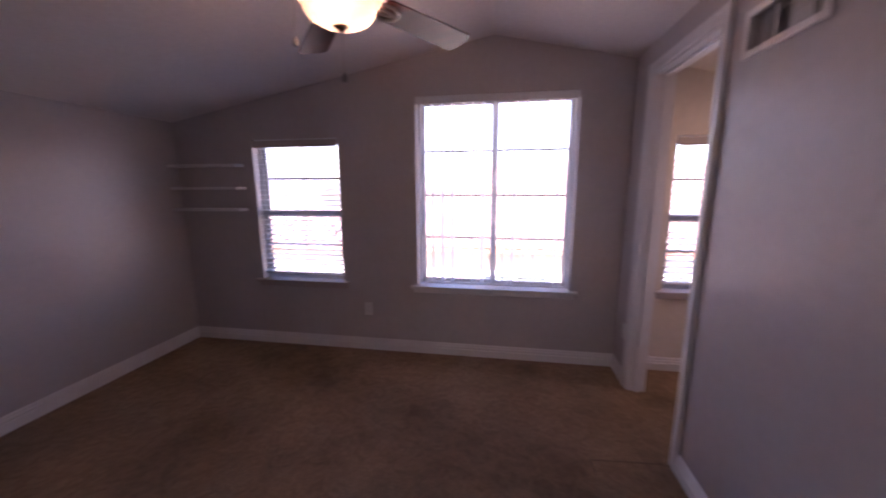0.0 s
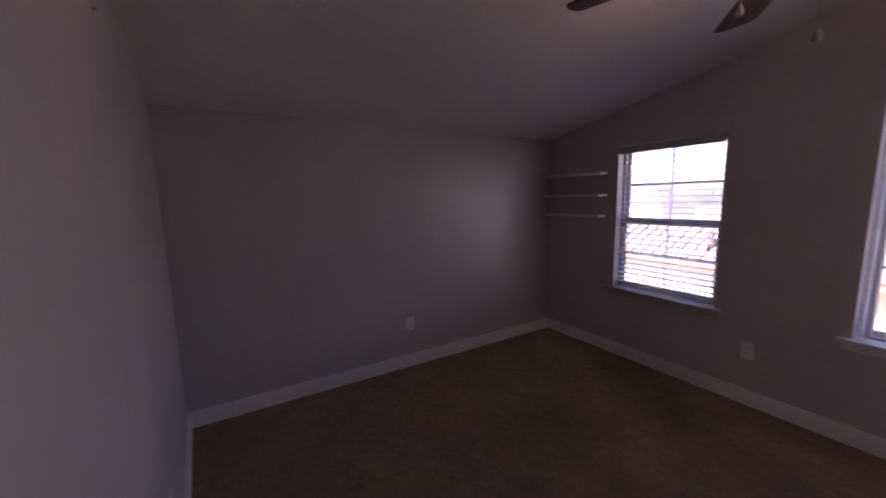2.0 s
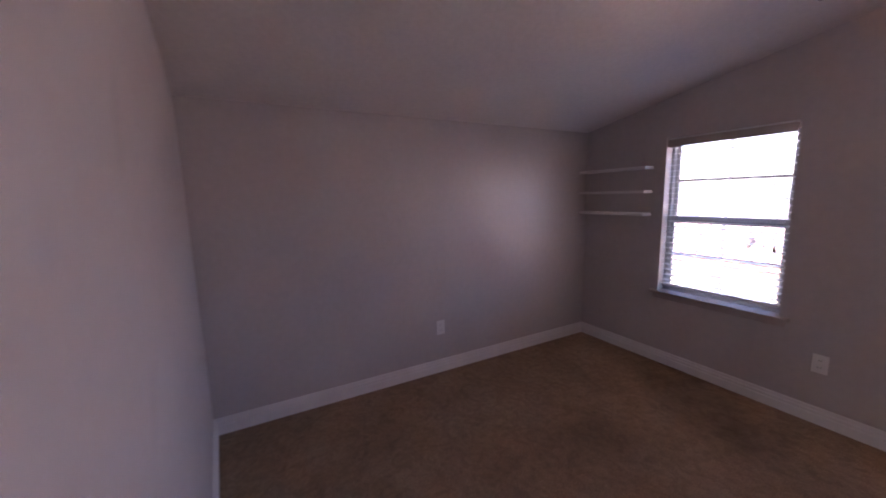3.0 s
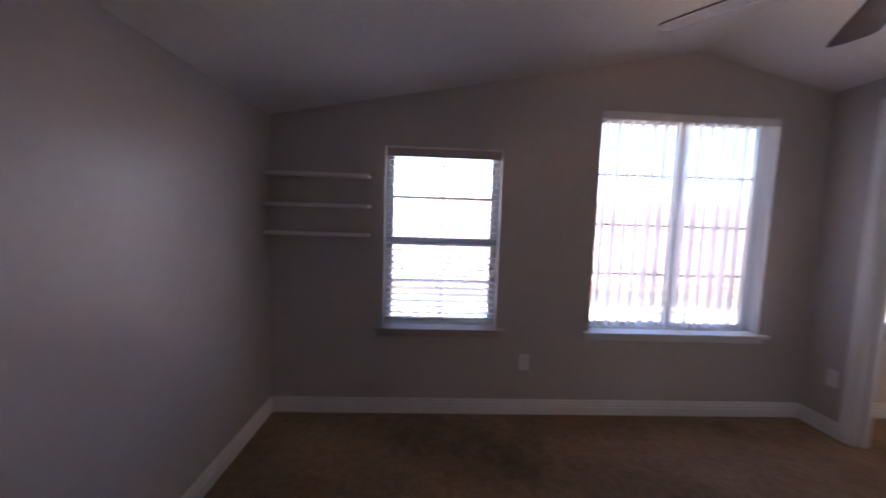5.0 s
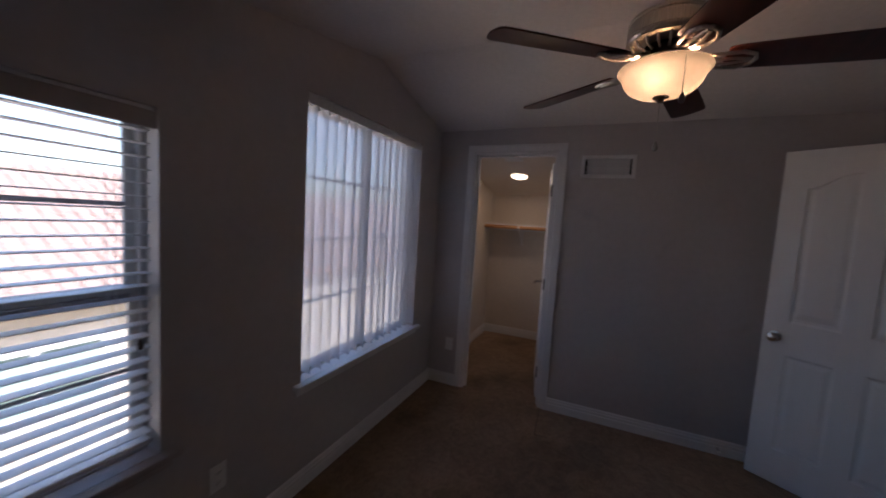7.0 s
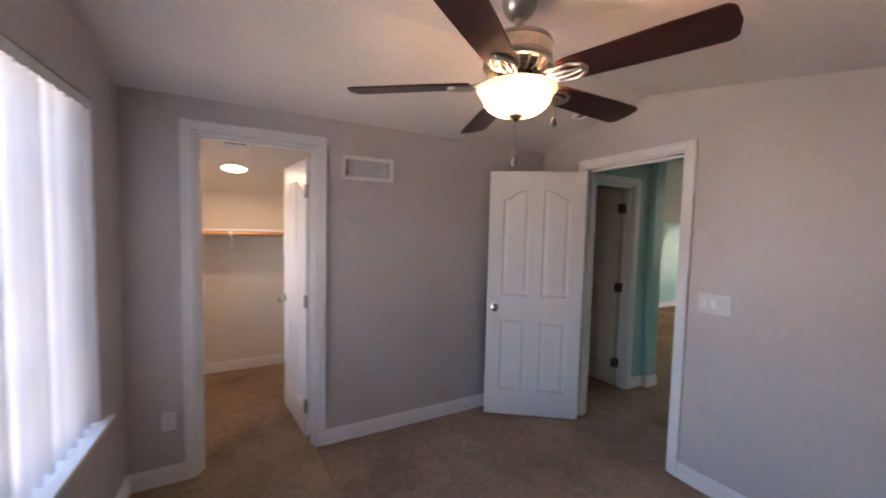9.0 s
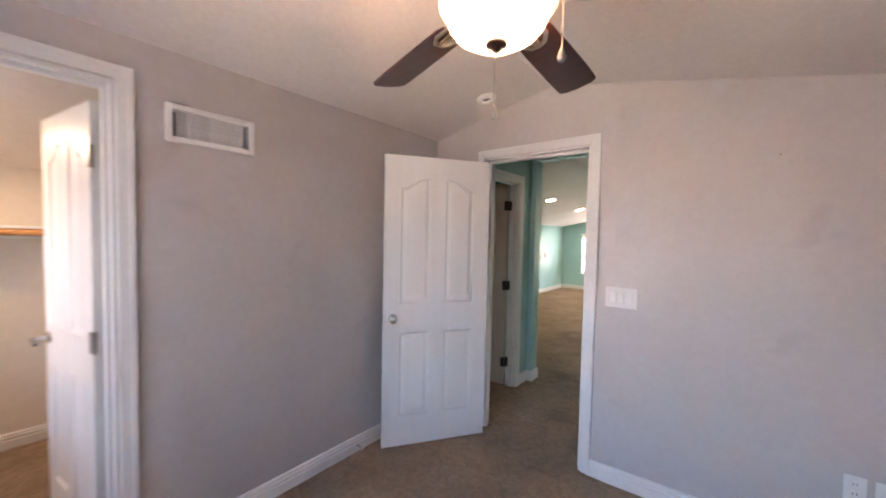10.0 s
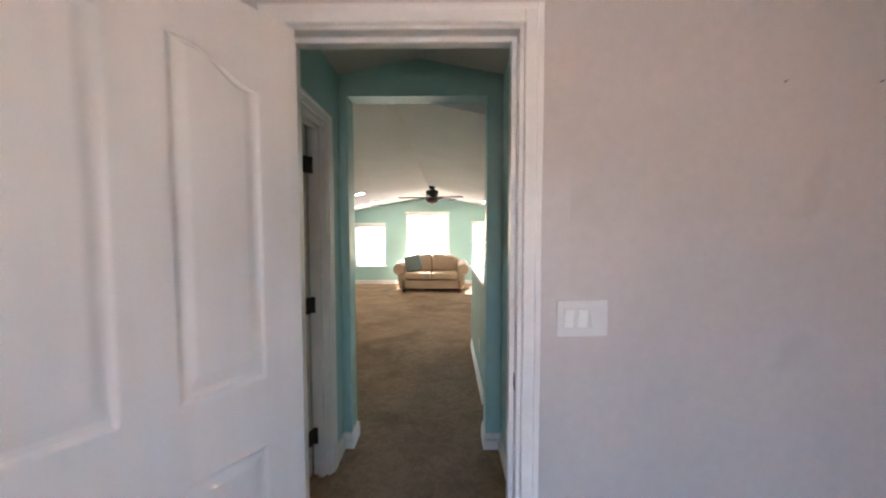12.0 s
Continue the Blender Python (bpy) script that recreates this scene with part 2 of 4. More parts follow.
def sheet(outer, holes, thick, origin, u, n, bm=None):
    """A slab with holes: outlines in (u, z), thick from 0 to thick along n."""
    bm = bm or bmesh.new()
    o, u, n = Vector(origin), Vector(u).normalized(), Vector(n).normalized()
    sides = []
    for depth in (0.0, thick):
        loops, edges = [], []
        for ring in (outer, *holes):
            vs = [bm.verts.new(o + u * a + Vector((0, 0, b)) + n * depth) for a, b in ring]
            edges += [bm.edges.new((vs[i], vs[(i + 1) % len(vs)])) for i in range(len(vs))]
            loops.append(vs)
        bmesh.ops.triangle_fill(bm, use_beauty=True, use_dissolve=False, edges=edges, normal=n)
        sides.append(loops)
    for a, b in zip(*sides):
        for i in range(len(a)):
            j = (i + 1) % len(a)
            bm.faces.new((a[i], a[j], b[j], b[i]))
    return bm


def rect(a0, b0, a1, b1):
    return [(a0, b0), (a1, b0), (a1, b1), (a0, b1)]


def run(profile, p0, p1, inward, bm=None):
    """Extrudes a (out, up) profile from p0 to p1; out points along inward."""
    bm = bm or bmesh.new()
    p0, p1, n = Vector(p0), Vector(p1), Vector(inward).normalized()
    rings = [[bm.verts.new(p + n * a + Vector((0, 0, b))) for a, b in profile] for p in (p0, p1)]
    k = len(profile)
    for i in range(k):
        j = (i + 1) % k
        bm.faces.new((rings[0][i], rings[0][j], rings[1][j], rings[1][i]))
    bm.faces.new(rings[0])
    bm.faces.new(rings[1])
    return bm


BASE = [(0, 0), (0.016, 0), (0.016, 0.056), (0.011, 0.060), (0.011, 0.066), (0.014, 0.070), (0.014, 0.080), (0.009, 0.084), (0.009, 0.090), (0.010, 0.096), (0.004, 0.104), (0, 0.105)]


def baseboard(p0, p1, inward, label="white stepped baseboard along the grey wall"):
    return structure("baseboard", run(BASE, p0, p1, inward), TRIM, label, "baseboard")

# ---- the bedroom's shell ----
W, D = 3.773, 3.066          # closet wall, window wall
RIDGE, TOP, LOW, SIDE = 2.785, 2.508, 1.985, 2.292
BEND, SKEW = 2.36, -0.158    # the door wall leans back a little towards the far corner


def roof(x):
    return LOW + (TOP - LOW) * x / RIDGE if x < RIDGE else TOP - (TOP - SIDE) * (x - RIDGE) / (W - RIDGE)


T = 0.14
structure("floor", box((-0.2, -8.5, -0.12), (6.2, D + T, 0.0)), CARPET, "worn beige cut-pile carpet with faint stains", "carpet")
W1 = (0.752, 0.600, 1.528, 1.825)
W2 = (2.185, 0.595, 3.412, 2.110)
W3 = (4.075, 0.630, 4.765, 1.775)
structure("wall_north", sheet([(-T, -0.1), (W + 0.06, -0.1), (W + 0.06, roof(W) + 0.1), (RIDGE, TOP + 0.1), (-T, LOW + 0.1)],
                              [rect(*W1), rect(*W2)], T, (0, D, 0), (1, 0, 0), (0, 1, 0)), WALL, "grey painted gable wall with two windows", "wall")
structure("wall_west", sheet(rect(SKEW - 0.2, -0.1, D, LOW + 0.1), [], T, (0, 0, 0), (0, 1, 0), (-1, 0, 0)), WALL, "plain grey painted side wall", "wall")
DX0, DX1, DTOP = 2.516, 3.288, 2.086     # entry opening
structure("wall_south", sheet([(BEND, -0.1), (DX0, -0.1), (DX0, DTOP), (DX1, DTOP), (DX1, -0.1), (W + 0.06, -0.1), (W + 0.06, roof(W) + 0.1), (RIDGE, TOP + 0.1), (BEND, roof(BEND) + 0.1)],
                               [], 0.12, (0, 0, 0), (1, 0, 0), (0, -1, 0)), WALL, "grey painted gable wall round the entry door", "wall")
lean = Vector((-BEND, SKEW, 0))
structure("wall_south_long", sheet([(0, -0.1), (lean.length + 0.1, -0.1), (lean.length + 0.1, LOW + 0.1), (0, roof(BEND) + 0.1)], [], 0.12, (BEND, 0, 0), lean, (-lean.y, lean.x, 0)),
          SCUFFED, "grey painted wall with faint scuffs and nail holes", "wall")
CY0, CY1, CTOP = 2.034, 2.730, 2.100     # closet opening
VENT = (1.515, 1.912, 1.848, 2.046)
structure("wall_east", sheet([(-0.12, -0.1), (CY0, -0.1), (CY0, CTOP), (CY1, CTOP), (CY1, -0.1), (D, -0.1), (D, SIDE + 0.12), (-0.12, SIDE + 0.12)],
                              [rect(*VENT)], 0.115, (W, 0, 0), (0, 1, 0), (1, 0, 0)), SCUFFED, "grey painted wall with the closet doorway and a grille", "wall")
bm = bmesh.new()
for a, b in (((-T, LOW - 0.0266), (RIDGE, TOP)), ((RIDGE, TOP), (W + 0.02, SIDE - 0.004))):
    vs = [bm.verts.new((a[0], y, a[1] + dz)) for y in (SKEW - 0.2, D + T) for dz in (0, 0.1)] + [bm.verts.new((b[0], y, b[1] + dz)) for y in (SKEW - 0.2, D + T) for dz in (0, 0.1)]
    for q in ((0, 1, 5, 4), (2, 3, 7, 6), (0, 2, 6, 4), (1, 3, 7, 5), (0, 1, 3, 2), (4, 5, 7, 6)):
        bm.faces.new([vs[i] for i in q])
structure("ceiling", bm, CEIL, "off-white textured vaulted ceiling with an uneven ridge", "ceiling")

baseboard((0, D, 0), (W, D, 0), (0, -1, 0))
baseboard((0, SKEW, 0), (0, D, 0), (1, 0, 0))
baseboard((0, SKEW, 0), (BEND, 0, 0), (lean.y, -lean.x, 0))
baseboard((BEND, 0, 0), (DX0 - 0.061, 0, 0), (0, 1, 0))
baseboard((DX1 + 0.061, 0, 0), (W, 0, 0), (0, 1, 0))
baseboard((W, 0, 0), (W, CY0 - 0.061, 0), (-1, 0, 0))
baseboard((W, CY1 + 0.061, 0), (W, D, 0), (-1, 0, 0))

bm = run([(0, 0), (0.003, 0.002), (0.007, 0.002), (0.010, 0)], (3.72, 2.016, 0.0), (3.366, 1.989, 0.0), (0, 1, 0))
run([(0, 0), (0.003, 0.002), (0.007, 0.002), (0.010, 0)], (3.366, 1.995, 0.0), (3.373, 1.908, 0.0), (-1, 0, 0), bm)
structure("carpet_seam", bm, material("dark_carpet_edge", (0.19, 0.13, 0.085), 1.0), "thin dark seam in the carpet by the closet doorway", "carpet seam")

# ---- door trim ----
def casing(name, origin, along, out, a0, a1, top, depth, label):
    """Trim round an opening: two jambs and a head, on the wall's face, with the lining through the wall."""
    ob = thing(name, (0, 0, 0), label, "door frame", kind="structure")
    o, u, n = Vector(origin), Vector(along), Vector(out)
    w = 0.061

    def place(lo, hi, bevel):
        bm = box(lo, hi, bevel)
        for v in bm.verts:
            v.co = o + u * v.co.x + n * v.co.y + Vector((0, 0, v.co.z))
        return bm

    for s, e in ((a0 - w, a0 - 0.004), (a1 + 0.004, a1 + w)):
        part("jamb_trim", place((s, 0, 0), (e, 0.016, top + w), 0.003), TRIM, ob)
        edge = (s, s + 0.02) if s < a0 else (e - 0.02, e)
        part("trim_bead", place((edge[0], 0.0155, 0), (edge[1], 0.021, top + w - 0.001), 0.002), TRIM, ob)
    part("head_trim", place((a0 - 0.004, 0, top + 0.004), (a1 + 0.004, 0.016, top + w), 0.003), TRIM, ob)
    part("trim_bead", place((a0 - w + 0.02, 0.0155, top + w - 0.02), (a1 + w - 0.02, 0.021, top + w - 0.001), 0.002), TRIM, ob)
    for s, e in ((a0 - 0.002, a0 + 0.012), (a1 - 0.012, a1 + 0.002)):
        part("lining", place((s, -depth, 0), (e, 0.004, top + 0.002), 0.001), TRIM, ob)
    part("lining", place((a0 + 0.012, -depth, top - 0.012), (a1 - 0.012, 0.004, top + 0.002), 0.001), TRIM, ob)
    for s, e in ((a0 + 0.012, a0 + 0.03), (a1 - 0.03, a1 - 0.012)):
        part("stop", place((s, -depth * 0.66, 0), (e, -depth * 0.33, top - 0.012), 0.002), TRIM, ob)
    part("stop", place((a0 + 0.03, -depth * 0.66, top - 0.03), (a1 - 0.03, -depth * 0.33, top - 0.012), 0.002), TRIM, ob)
    return ob


casing("door_trim_1", (0, 0, 0), (1, 0, 0), (0, 1, 0), DX0, DX1, DTOP, 0.12, "white painted trim round the entry doorway")
casing("door_trim_2", (W, 0, 0), (0, 1, 0), (-1, 0, 0), CY0, CY1, CTOP, 0.115, "white painted trim round the closet doorway")


def panel_outline(x0, x1, z0, z1, rise):
    """Outline of a door panel; rise > 0 lifts the right top corner, < 0 the left one."""
    pts = [(x0, z0), (x1, z0)]
    steps = 8
    if rise == 0:
        return pts + [(x1, z1), (x0, z1)]
    for k in range(steps + 1):
        f = k / steps
        x = x1 + (x0 - x1) * f
        g = 1 - f if rise > 0 else f
        pts.append((x, z1 + abs(rise) * (0.5 - 0.5 * math.cos(math.pi * min(1, g * 1.15)))))
    return pts


def inset(ring, d):
    c = Vector((sum(p[0] for p in ring) / len(ring), sum(p[1] for p in ring) / len(ring)))
    w = max(p[0] for p in ring) - min(p[0] for p in ring)
    h = max(p[1] for p in ring) - min(p[1] for p in ring)
    return [(c.x + (p[0] - c.x) * (1 - 2 * d / w), c.y + (p[1] - c.y) * (1 - 2 * d / h)) for p in ring]


def panel_door(w, h, t=0.035):
    """Four-panel moulded door leaf, from x = 0 (hinges) to w, both faces pressed in."""
    bm = bmesh.new()
    k = w / 0.76
    xs = ((0.115 * k, 0.325 * k), (0.435 * k, 0.645 * k))
    rings = []
    for i, (a, b) in enumerate(xs):
        rings.append(panel_outline(a, b, 0.21, 0.80, 0))
        rings.append(panel_outline(a, b, 1.00, 1.80, 0.075 if i == 0 else -0.075))
    outline = rect(0, 0, w, h)
    borders = []
    for y, s in ((0.0, 1), (t, -1)):
        edges, loops = [], []
        for ring in (outline, *rings):
            vs = [bm.verts.new((a, y, b)) for a, b in ring]
            edges += [bm.edges.new((vs[i], vs[(i + 1) % len(vs)])) for i in range(len(vs))]
            loops.append(vs)
        bmesh.ops.triangle_fill(bm, use_beauty=True, edges=edges, normal=(0, 1, 0))
        borders.append(loops[0])
        for ring, vs in zip(rings, loops[1:]):
            last = vs
            for d, depth in ((0.008, 0.007), (0.018, 0.008), (0.040, 0.002)):
                nxt = [bm.verts.new((a, y + s * depth, b)) for a, b in inset(ring, d)]
                for i in range(len(vs)):
                    j = (i + 1) % len(vs)
                    bm.faces.new((last[i], last[j], nxt[j], nxt[i]))
                last = nxt
            bm.faces.new(last)
    for i in range(4):
        j = (i + 1) % 4
        bm.faces.new((borders[0][i], borders[0][j], borders[1][j], borders[1][i]))
    return bm


def round_knob(parent, x, z, side, y):
    bm = lathe([(0, 0), (0.032, 0), (0.032, 0.006), (0.012, 0.010), (0.012, 0.026), (0.024, 0.034), (0.029, 0.046), (0.026, 0.058), (0.014, 0.064), (0, 0.065)], 24)
    for v in bm.verts:
        v.co = Vector((x + v.co.x, y + side * v.co.z, z + v.co.y))
    return part("knob", bm, CHROME, parent, "round satin chrome knob", True)


def lever(parent, x, z, side, y):
    bm = lathe([(0, 0), (0.030, 0), (0.030, 0.006), (0.011, 0.010), (0.011, 0.066), (0, 0.067)], 20)
    for v in bm.verts:
        v.co = Vector((x + v.co.x, y + side * v.co.z, z + v.co.y))
    tube([(x, y + side * 0.060, z), (x - 0.04, y + side * 0.066, z + 0.002), (x - 0.112, y + side * 0.072, z - 0.004)], [0.012, 0.011, 0.009], 10, bm)
    return part("lever_handle", bm, CHROME, parent, "satin chrome lever handle", True)


def hinges(parent, heights, x=0.0, y=0.0, metal=None, word="dull steel"):
    metal = metal or HINGE
    for z in heights:
        h = part("hinge", box((x - 0.012, y - 0.004, z), (x + 0.03, y + 0.003, z + 0.09), 0.002), metal, parent, word + " butt hinge")
        part("hinge_pin", lathe([(0, 0), (0.006, 0), (0.006, 0.096), (0, 0.096)], 10, None, (x - 0.006, y - 0.006, z - 0.003)), metal, h, "", True)


# entry door, swung well into the room
hx, hy, fx, fy = 3.242, 0.051, 3.668, 0.688
door = thing("door_1", (hx, hy, 0.018), "white four-panel moulded door standing open into the bedroom", "door", turn=math.degrees(math.atan2(fy - hy, fx - hx)), kind="structure")
part("leaf", panel_door(0.762, 2.022), DOOR, door)
round_knob(door, 0.762 - 0.062, 0.905, 1, 0.035)
round_knob(door, 0.762 - 0.062, 0.905, -1, 0.0)
part("latch_plate", box((0.7615, 0.008, 0.875), (0.7635, 0.028, 0.935), 0.0008), CHROME, door, "small chrome latch plate")
hinges(door, (0.18, 0.95, 1.74), 0.0, -0.003)

strike = thing("strike_plate", (DX0 + 0.012, -0.030, 0.925), "small dark steel strike plate on the door lining", "strike plate")
part("plate", box((0.0005, -0.014, -0.028), (0.0025, 0.014, 0.028), 0.001), HINGE, strike)
part("slot", box((0.0022, -0.006, -0.012), (0.0032, 0.006, 0.012)), BLACK, strike)

# closet door, swung into the closet
cd = thing("door_2", (W + 0.135, CY0 + 0.022, 0.018), "white moulded closet door standing open into the closet", "door", turn=9.5, kind="structure")
part("leaf", panel_door(0.63, 2.015), DOOR, cd)
lever(cd, 0.63 - 0.055, 0.93, 1, 0.035)
lever(cd, 0.63 - 0.055, 0.93, -1, 0.0)
hinges(cd, (0.18, 0.95, 1.74), 0.0, 0.038)

# ---- windows ----
def window(name, a0, b0, a1, b1, y, label, slider=False, mull=(2,), mat=VINYL, d=1):
    """Vinyl window in an opening of a wall that runs along x; y is the inner face of the frame, d the way out."""
    ob = thing(name, (0, 0, 0), label, "window", kind="structure")

    def bar(nm, x0, z0, x1, z1, y0, y1, m=mat, parent=ob, bev=0.003):
        ya, yb = sorted((y + d * y0, y + d * y1))
        return part(nm, box((x0, ya, z0), (x1, yb, z1), bev), m, parent)

    f = 0.026 if slider else 0.020
    bar("frame", a0, b0, a0 + f, b1, 0, 0.06)
    bar("frame", a1 - f, b0, a1, b1, 0, 0.06)
    bar("frame", a0 + f, b0, a1 - f, b0 + f, 0, 0.06)
    bar("frame", a0 + f, b1 - f, a1 - f, b1, 0, 0.06)
    x0, z0, x1, z1 = a0 + f, b0 + f, a1 - f, b1 - f
    g = 0.030
    if slider:
        xm = (x0 + x1) / 2 + 0.02
        cells = [(x0, z0, xm, z1, 0.03), (xm - g, z0, x1, z1, 0.008)]
        bar("meeting_stile", xm - g - 0.010, z0 + 0.002, xm + 0.012, z1 - 0.002, 0.001, 0.0075)
    else:
        zm = (z0 + z1) / 2 - 0.02
        cells = [(x0, zm, x1, z1, 0.03), (x0, z0, x1, zm + g, 0.008)]
    for cx0, cz0, cx1, cz1, off in cells:
        s = bar("sash_stile", cx0, cz0, cx0 + g, cz1, off, off + 0.022)
        bar("sash_stile", cx1 - g, cz0, cx1, cz1, off, off + 0.022)
        bar("sash_rail", cx0 + g, cz0, cx1 - g, cz0 + g, off, off + 0.022)
        bar("sash_rail", cx0 + g, cz1 - g, cx1 - g, cz1, off, off + 0.022)
        if not slider and off < 0.02:
            bar("lock_rail", cx0 + g, cz1 - g - 0.026, cx1 - g, cz1 - g, off - 0.006, off + 0.020, DARKV)
        p = bar("pane", cx0 + g, cz0 + g, cx1 - g, cz1 - g, off + 0.010, off + 0.014, GLASS, ob, 0)
        p.visible_shadow = False
        rows = 4 if slider else 2
        for k in range(1, rows):
            z = cz0 + g + (cz1 - cz0 - 2 * g) * k / rows
            bar("muntin", cx0 + g, z - 0.008, cx1 - g, z + 0.008, off + 0.004, off + 0.009, DARKV, ob, 0.001)
        if not slider:
            x = (cx0 + cx1) / 2
            bar("muntin", x - 0.011, cz0 + g, x + 0.011, cz1 - g, off + 0.0035, off + 0.0085, VANE, ob, 0.001)
    return ob


def sill(a0, a1, b, y, label, paint):
    ob = thing("window_sill", (0, 0, 0), label, "window sill", kind="structure")
    part("stool", box((a0 - 0.055, y - 0.045, b - 0.012), (a1 + 0.055, y + 0.0, b + 0.012), 0.006, None, 2), paint, ob)
    part("stool", box((a0 + 0.001, y + 0.0005, b - 0.010), (a1 - 0.001, y + 0.075, b + 0.011), 0.002), paint, ob)
    part("apron", box((a0 - 0.035, y - 0.016, b - 0.052), (a1 + 0.035, y - 0.001, b - 0.0125), 0.004), paint, ob)
    return ob


for k, (o, nm) in enumerate(((W1, "narrow single-hung vinyl window with grid bars"), (W2, "wide sliding vinyl window with grid bars"), (W3, "narrow single-hung closet window with grid bars"))):
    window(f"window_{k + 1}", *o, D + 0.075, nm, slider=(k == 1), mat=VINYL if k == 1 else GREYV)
    sill(o[0], o[2], o[1], D, "painted wooden window sill with an apron", TRIM if k == 1 else DULLBEIGE)


def slat_blind(a0, b0, a1, b1, y, label):
    ob = thing("window_blind", ((a0 + a1) / 2, y, b0), label, "blind")
    w, h = a1 - a0, b1 - b0
    part("headrail", box((-w / 2, -0.03, h - 0.038), (w / 2, 0.03, h + 0.010), 0.003), VINYL, ob)
    part("valance", box((-w / 2 - 0.003, -0.046, h - 0.062), (w / 2 + 0.003, -0.036, h - 0.006), 0.003), DULLBEIGE, ob, "flat off-white valance")
    part("bottom_rail", box((-w / 2 + 0.004, -0.025, 0.045), (w / 2 - 0.004, 0.025, 0.062), 0.004), VINYL, ob)
    n = int((h - 0.11) / 0.0435)
    me = mesh_of("slat", box((-w / 2 + 0.006, -0.0245, -0.0018), (w / 2 - 0.006, 0.0245, 0.0018), 0.001), SLAT)
    for k in range(n):
        s = new("slat", me)
        s.parent = ob
        s.matrix_basis = pose(0, 0, 0.09 + 0.0435 * k, 1 + random.uniform(-1.5, 1.5), random.uniform(-0.15, 0.15), 0)
    for x in (-w * 0.36, w * 0.36):
        for yy in (-0.025, 0.025):
            part("ladder_cord", tube([(x, yy, 0.05), (x, yy, h - 0.04)], 0.0012, 5), VINYL, ob)
    c = part("lift_cord", tube([(w * 0.434, -0.040, h - 0.06), (w * 0.436, -0.040, 0.44)], 0.0013, 6), VINYL, ob)
    part("tassel", lathe([(0, 0), (0.008, 0.003), (0.010, 0.018), (0.005, 0.036), (0, 0.040)], 12, None, (w * 0.436, -0.040, 0.40)), FOOT, c, "dark cord tassel", True)
    return ob


slat_blind(W1[0] + 0.012, W1[1] + 0.013, W1[2] - 0.012, W1[3] - 0.011, D + 0.036, "white horizontal slat blind with slats open, lowered over the narrow window")
slat_blind(W3[0] + 0.012, W3[1] + 0.013, W3[2] - 0.012, W3[3] - 0.011, D + 0.036, "white horizontal slat blind with slats open in the closet window")


def vertical_blind(a0, b0, a1, b1, y, label):
    ob = thing("vertical_blind", ((a0 + a1) / 2, y, b0), label, "blind")
    w, h = a1 - a0, b1 - b0
    part("headrail", box((-w / 2, -0.022, h - 0.036), (w / 2, 0.022, h + 0.009), 0.004), VINYL, ob)
    part("valance", box((-w / 2, -0.036, h - 0.052), (w / 2, -0.028, h - 0.006), 0.002), VINYL, ob, "narrow flat white valance")
    n = 15
    for k in range(n):
        bm = bmesh.new()
        rows = []
        for i in range(7):
            f = i / 6 - 0.5
            rows.append([bm.verts.new((0.006 * (1 - 4 * f * f), 0.089 * f, z)) for z in (0.03, h - 0.05)])
        for a, b in zip(rows, rows[1:]):
            bm.faces.new((a[0], a[1], b[1], b[0]))
        v = part("vane", bm, VANE, ob, "", True)
        v.matrix_basis = pose(-w / 2 + 0.045 + (w - 0.09) * k / (n - 1), 0, 0, 0, 0, 8 * math.sin(1.9 * k) + random.uniform(-4, 4) - 6)
        part("clip", box((-0.002, -0.008, h - 0.052), (0.003, 0.008, h - 0.034)), VINYL, v)
    return ob


vertical_blind(W2[0] + 0.004, W2[1] + 0.012, W2[2] - 0.004, W2[3] - 0.010, D + 0.028, "white fabric vertical blind with the vanes turned open")

# ---- shelves, plates, grille ----
for z in (1.240, 1.424, 1.616):
    s = thing("wall_shelf", (0.335, D, z), "narrow white floating shelf on the grey wall", "shelf", "shelves beside the narrow window")
    part("board", box((-0.325, -0.115, -0.018), (0.325, -0.001, 0.004), 0.003), TRIM, s)


def wall_plate(name, place, turn, label, category, w=0.072, h=0.116, kind="outlet"):
    """A plate whose back lies on a wall; turn 0 faces -y."""
    ob = thing(name, place, label, category, turn=turn)
    part("plate", box((-w / 2, -0.006, -h / 2), (w / 2, -0.0005, h / 2), 0.002), IVORY if kind == "switch" else PLATE, ob)
    if kind == "outlet":
        for z in (-0.022, 0.022):
            s = part("socket", box((-0.017, -0.0085, z - 0.014), (0.017, -0.0055, z + 0.014), 0.002), PLATE, ob)
            for x in (-0.007, 0.006):
                part("slot", box((x - 0.001, -0.0092, z - 0.004), (x + 0.001, -0.0082, z + 0.006)), BLACK, s)
    elif kind == "coax":
        part("connector", tube([(0, -0.005, 0), (0, -0.014, 0)], 0.006, 10), CHROME, ob)
    else:
        for x in (-0.046, 0, 0.046):
            s = part("rocker_frame", box((x - 0.018, -0.0075, -0.035), (x + 0.018, -0.0055, 0.035), 0.001), IVORY, ob)
            bm = box((x - 0.0155, -0.011, -0.031), (x + 0.0155, -0.007, 0.031), 0.0012)
            for v in bm.verts:
                v.co.y -= 0.12 * v.co.z if x < 0.03 else -0.12 * v.co.z
            part("rocker", bm, PLATE if x < 0.03 else IVORY, s)
    return ob


wall_plate("wall_outlet", (1.739, D, 0.375), 0, "white duplex outlet low on the grey wall", "outlet")
wall_plate("wall_outlet", (0, 1.42, 0.375), 90, "white duplex outlet low on the grey wall", "outlet")
wall_plate("wall_outlet", (W, 2.868, 0.380), -90, "white duplex outlet beside the closet trim", "outlet")
sk = math.degrees(math.atan2(-SKEW, BEND))


